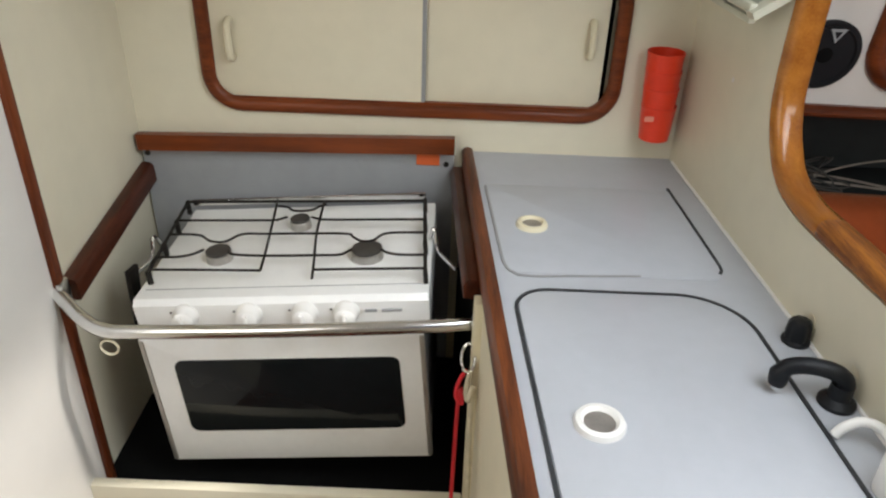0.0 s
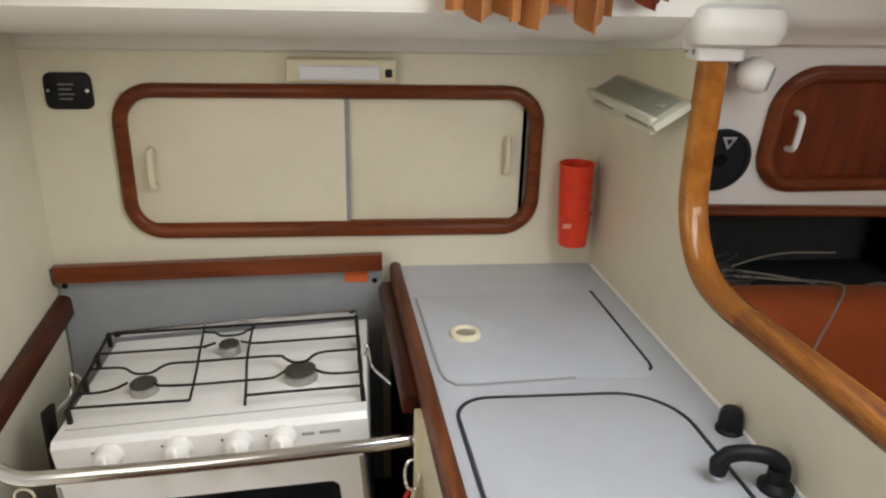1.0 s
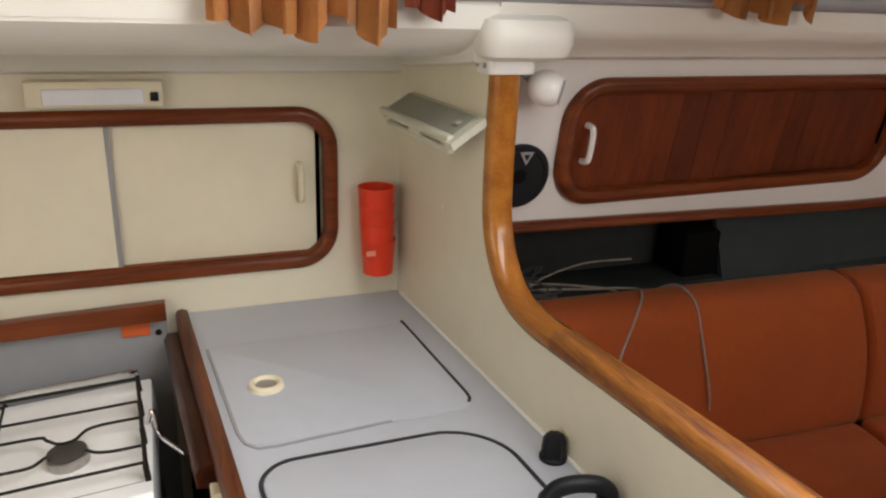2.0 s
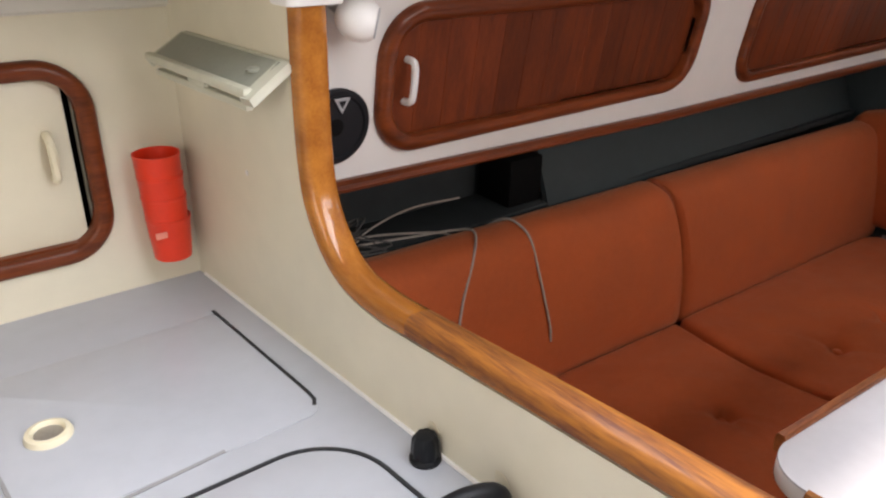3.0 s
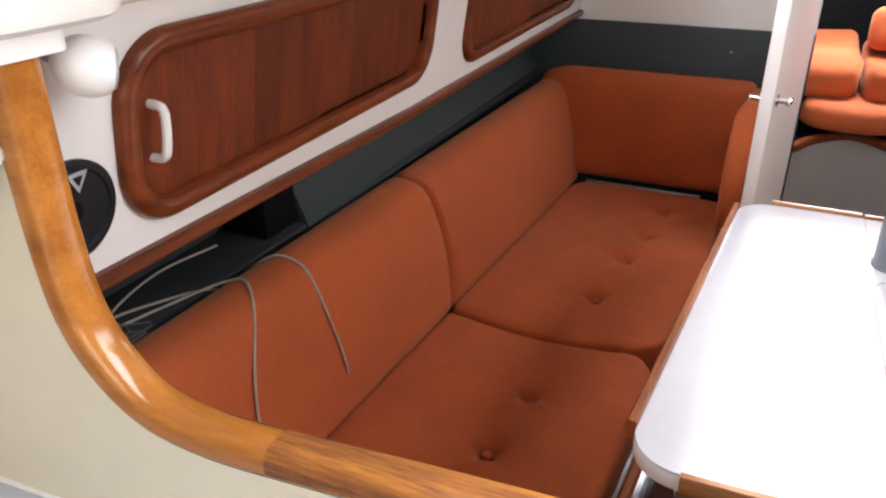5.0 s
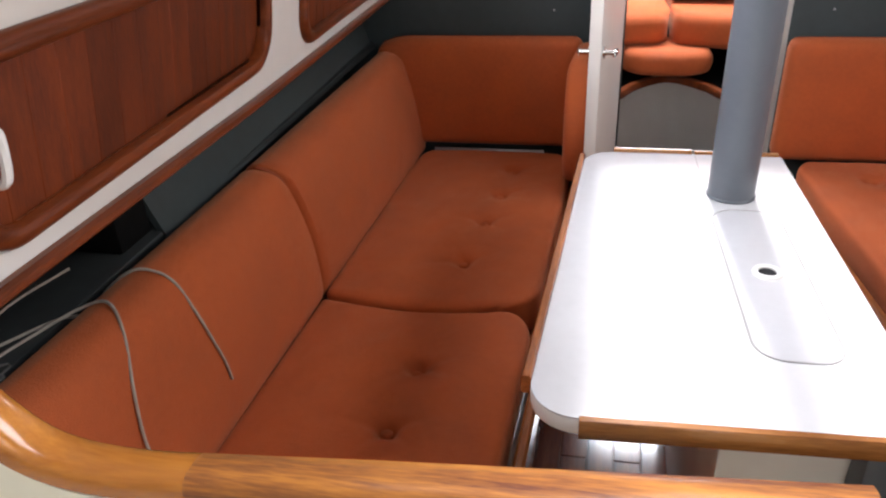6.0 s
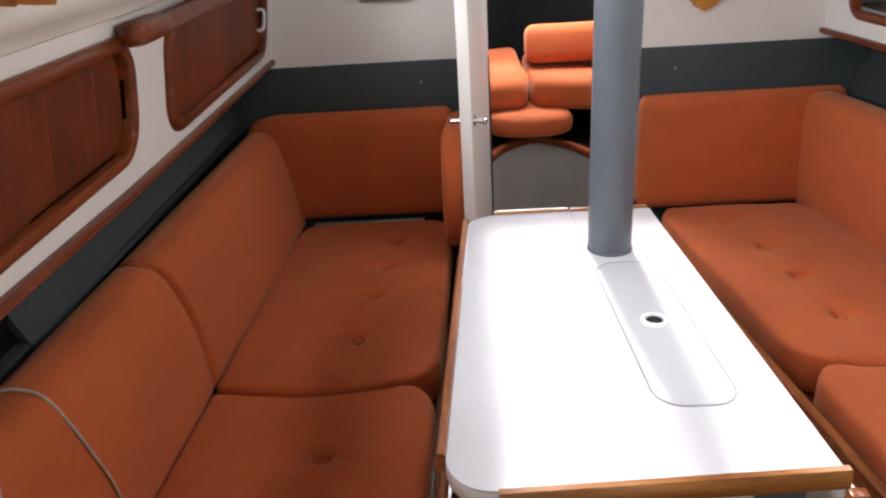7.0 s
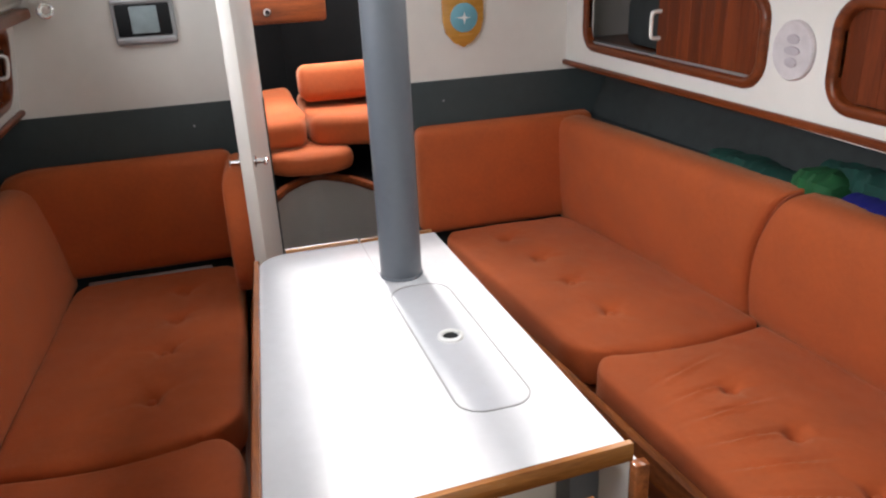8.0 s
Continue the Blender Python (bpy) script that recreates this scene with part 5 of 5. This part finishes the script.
badge = part("badge", lathe([(0.050, -0.012), (0.050, -0.019), (0.044, -0.022), (0.002, -0.0225)], (FWD_X, -1.677, 1.271), 30, "x"), ENAMELBLUE, plaque, "round pale blue badge")
part("badge_star", prism([(-1.677 + a, 1.271 + b) for a, b in ((0, 0.02), (-0.004, 0.004), (-0.023, 0), (-0.004, -0.004), (0, -0.023), (0.004, -0.004), (0.032, 0.001), (0.004, 0.005))], FWD_X - 0.0222, FWD_X - 0.0245, "x"), WHITEPLASTIC, badge, "white star mark")

berth = holder("forward_berth", (2.8, -1.12, 0.12), "white berth front with a scooped wooden rim", "berth")
rim = smooth_path([(2.30, -0.84, 0.62), (2.46, -0.943, 0.62), (2.61, -1.02, 0.62), (2.715, -1.15, 0.62), (2.61, -1.28, 0.62), (2.46, -1.36, 0.62), (2.30, -1.47, 0.62)], 6)
fb = bmesh.new()
lo, hi = [fb.verts.new((p.x, p.y, 0.079)) for p in rim], [fb.verts.new((p.x, p.y, 0.61)) for p in rim]
for k in range(len(rim) - 1):
    fb.faces.new((lo[k], lo[k + 1], hi[k + 1], hi[k]))
bmesh.ops.solidify(fb, geom=fb.faces[:], thickness=-0.018)
part("front", fb, WHITE, berth, "curved white berth front")
part("rim", sweep(rim, [(-0.016, -0.014), (0.016, -0.014), (0.018, 0.0), (0.012, 0.012), (-0.012, 0.012), (-0.018, 0.0)]), MAHOGANY_Y, berth, "varnished curved rim")
part("berth_board", prism([(p.x + 0.012, p.y) for p in rim] + [(2.30, -1.9), (3.43, -1.55), (3.7, -1.15), (3.43, -0.75), (2.30, -0.45)], 0.58, 0.608, "z"), SHADE_AND_BLACK, berth)


def loose(name, outline, z0, z1, label, tilt=0.0):
    """A loose berth cushion from its outline."""
    ob = holder(name, (outline[0][0], outline[0][1], z0), label, "cushion", group="forward berth cushions")
    bm = prism(outline, z0, z1, "z")
    bmesh.ops.bevel(bm, geom=[e for e in bm.edges], offset=0.044, segments=5, affect="EDGES", profile=0.5)
    if tilt:
        c = Vector((sum(p[0] for p in outline) / len(outline), sum(p[1] for p in outline) / len(outline), z0))
        bmesh.ops.transform(bm, matrix=Matrix.Translation(c) @ Matrix.Rotation(radians(tilt), 4, "Y") @ Matrix.Translation(-c), verts=bm.verts)
    part("pad", bm, ORANGE, ob)
    return ob


loose("filler_cushion", [(2.62, -1.02), (2.60, -1.13), (2.61, -1.23), (2.66, -1.315), (2.90, -1.30), (2.92, -0.98), (2.68, -0.95)], 0.648, 0.746, "small rust orange filler cushion on the berth rim")
loose("berth_cushion", [(2.74, -0.74), (2.70, -0.93), (2.72, -1.125), (2.82, -1.14), (3.60, -1.145), (3.50, -0.86)], 0.745, 0.868, "rust orange berth cushion lying in the forward cabin")
loose("berth_cushion", [(2.74, -1.155), (2.64, -1.46), (2.72, -1.64), (3.38, -1.52), (3.42, -1.16), (2.86, -1.15)], 0.737, 0.872, "rust orange berth cushion lying in the forward cabin")
loose("stacked_cushion", [(2.90, -1.14), (2.86, -1.58), (3.20, -1.56), (3.26, -1.16)], 0.878, 1.040, "thick rust orange cushion stacked on the berth", 8)
loose("stacked_cushion", [(2.74, -1.42), (2.74, -1.54), (2.98, -1.56), (2.98, -1.42)], 0.872, 0.99, "folded dark orange cushion on the berth")
flap = holder("locker_flap", (3.0, -1.1, 1.22), "mahogany locker flap hanging in the forward cabin", "flap")
part("panel", prism(rounded(-1.298, -0.90, 1.228, 1.50, 0.018), 3.0, 3.02, "x", 0.004), MAHOGANY_Y, flap)
part("finger_ring", lathe([(0.009, -0.001), (0.010, -0.005), (0.016, -0.004), (0.017, 0.001)], (3.0, -1.047, 1.277), 22, "x"), CHROME, flap, "chrome finger ring")
# Black disc stands for the shade in the ring's hole.
part("hole", lathe([(0.009, -0.002), (0.009, -0.0045)], (3.0, -1.047, 1.277), 16, "x"), BLACK, flap)

# ---- saloon, starboard side ----
backrest("backrest", 0.07, 1.199, star_back_y, 0.47, 0.920, 0.010, 0.13, -1, 0.0, 0.13, "rust orange velour backrest along the starboard settee")
backrest("backrest", 1.200, 2.19, star_back_y, 0.47, 0.920, 0.010, 0.13, -1, 0.13, 0.02, "rust orange velour backrest along the starboard settee")


def starboard_front(ob):
    a, b, c, e = S1
    leafs = part("sliding_door", boxed(a - 0.01, 1.655, -0.016, -0.012, c - 0.01, e + 0.01, 0, starboard), MAHOGANY_Z, ob)
    for i in range(9):
        w = 0.473 / 9
        part("plank", boxed(a - 0.01 + i * w + 0.0001, a - 0.01 + (i + 1) * w - 0.0001, -0.012, -0.006, c - 0.01, e + 0.01, 0.0012, starboard, 1), PLANKWOOD, leafs)
    part("handle", d_handle(starboard, 1.640, -0.006, 1.228, 1.305, 0.006, 0.03), WHITEPLASTIC, leafs, "white plastic pull")
    part("track", boxed(a, b, -0.028, -0.002, c - 0.001, c + 0.006, 0, starboard), SILVER, ob)


sliding_locker("starboard_locker", S1, starboard, starboard_front, MAHOGANY_X, "half-open mahogany sliding locker in a rounded frame", "locker")
sliding_locker("starboard_locker", S2, starboard, lambda ob: plank_doors(ob, S2, starboard, 14, 0.50, (None, None), 0.0), MAHOGANY_X, "mahogany plank sliding doors in a rounded frame", "locker")
single("wall_starboard_locker_floor", boxed(-1.0, FWD_X, -2.39, -2.12, 1.150, 1.166), MAHOGANY_X, "floor of the starboard lockers", "wall", "structure")
single("wall_starboard_lining", prism([(-2.40, 0.870), (-2.50, 1.100), (-2.515, 1.100), (-2.415, 0.870)], -1.0, FWD_X - 0.013, "x", 0, lambda x, y, z: (x, y + 0.098 * x, z)), VINYL_SHADED, "dark grey vinyl lining sloping behind the starboard backrests", "wall", "structure")
single("canvas_bag", boxed(1.74, 1.98, -2.32, -2.17, 1.166, 1.33, 0.03), VINYL_SHADED, "dark bag inside the open locker", "bag")

oval = holder("oval_plaque", starboard(1.077, 0, 1.256), "pale mauve oval relief plaque on the locker front", "plaque")


def oval_ring(r, d):
    return [starboard(1.077 + 0.065 * r * math.cos(a), d, 1.256 + 0.068 * r * math.sin(a)) for a in [2 * math.pi * k / 40 for k in range(40)]]


part("disc", rings_of([oval_ring(1, 0.0), oval_ring(1, 0.006), oval_ring(0.95, 0.010), oval_ring(0.80, 0.008), oval_ring(0.05, 0.008)]), PLAQUE, oval)
for u, w, a, b in ((1.083, 1.318, 0.020, 0.012), (1.083, 1.292, 0.026, 0.011), (1.083, 1.266, 0.020, 0.012)):
    part("relief", rings_of([[starboard(u - 0.006 + a * r * math.cos(t), d, w - 0.036 + b * r * math.sin(t)) for t in [2 * math.pi * k / 14 for k in range(14)]] for r, d in ((1, 0.006), (0.9, 0.0115), (0.4, 0.0135))]), PLAQUE_DARK, oval, "abstract relief shape")


def bundle(u0, u1, y0, z0, h, mat, label, seed):
    ob = bmesh.new()
    n = 64
    rows = []
    for j in range(13):
        t = math.pi * 2 * j / 13
        row = []
        for i in range(n + 1):
            f = i / n
            u = u0 + (u1 - u0) * f
            fade = math.sin(math.pi * (0.06 + 0.88 * f)) ** 0.4
            k = 1 + 0.32 * noise.noise(Vector((u * 18, math.cos(t) * 2, math.sin(t) * 2 + seed))) + 0.20 * noise.noise(Vector((u * 55, math.cos(t) * 5, math.sin(t) * 5 + seed)))
            row.append(ob.verts.new((u, y0 + 0.06 * fade * k * math.cos(t), z0 + h / 2 + h / 2 * fade * k * math.sin(t))))
        rows.append(row)
    for a, b in zip(rows, rows[1:] + rows[:1]):
        for i in range(n):
            ob.faces.new((a[i], a[i + 1], b[i + 1], b[i]))
    ob.faces.new([r[0] for r in rows]), ob.faces.new([r[-1] for r in rows])
    single("folded_cloth", ob, mat, label, "cloth", group="cloths on the starboard shelf")


bundle(1.10, 1.52, -2.245, 0.868, 0.050, GREEN, "rumpled dark green cloth on the shelf behind the backrest", 1.0)
bundle(0.50, 1.0, -2.255, 0.872, 0.060, BLUE, "bright blue cloth on the shelf behind the backrest", 2.0)
bundle(0.55, 1.16, -2.32, 0.872, 0.100, GREEN, "rumpled dark green cloth on the shelf behind the backrest", 3.0)
bundle(1.02, 1.16, -2.245, 0.872, 0.082, EMERALD, "emerald green cloth on the shelf behind the backrest", 4.0)

# ---- sole planks ----
w = 0.068
k = 0
yy = -1.72
plank_mesh = {}
while yy < -0.70:
    for j, (a, b) in enumerate(((-1.0, 0.62), (0.623, 1.33), (1.333, 2.24)) if k % 2 else ((-1.0, 0.2), (0.203, 1.1), (1.103, 2.24))):
        if (a, b) not in plank_mesh:
            ob = part("plank", boxed(a, b, 0.0, w - 0.003, FLOOR_Z - 0.006, FLOOR_Z, 0.0015, seg=1), SOLE, floor)
            plank_mesh[a, b] = ob.data
        else:
            ob = new("plank", plank_mesh[a, b])
            ob.parent = floor
        ob.location = (0, yy, 0)
    yy += w
    k += 1
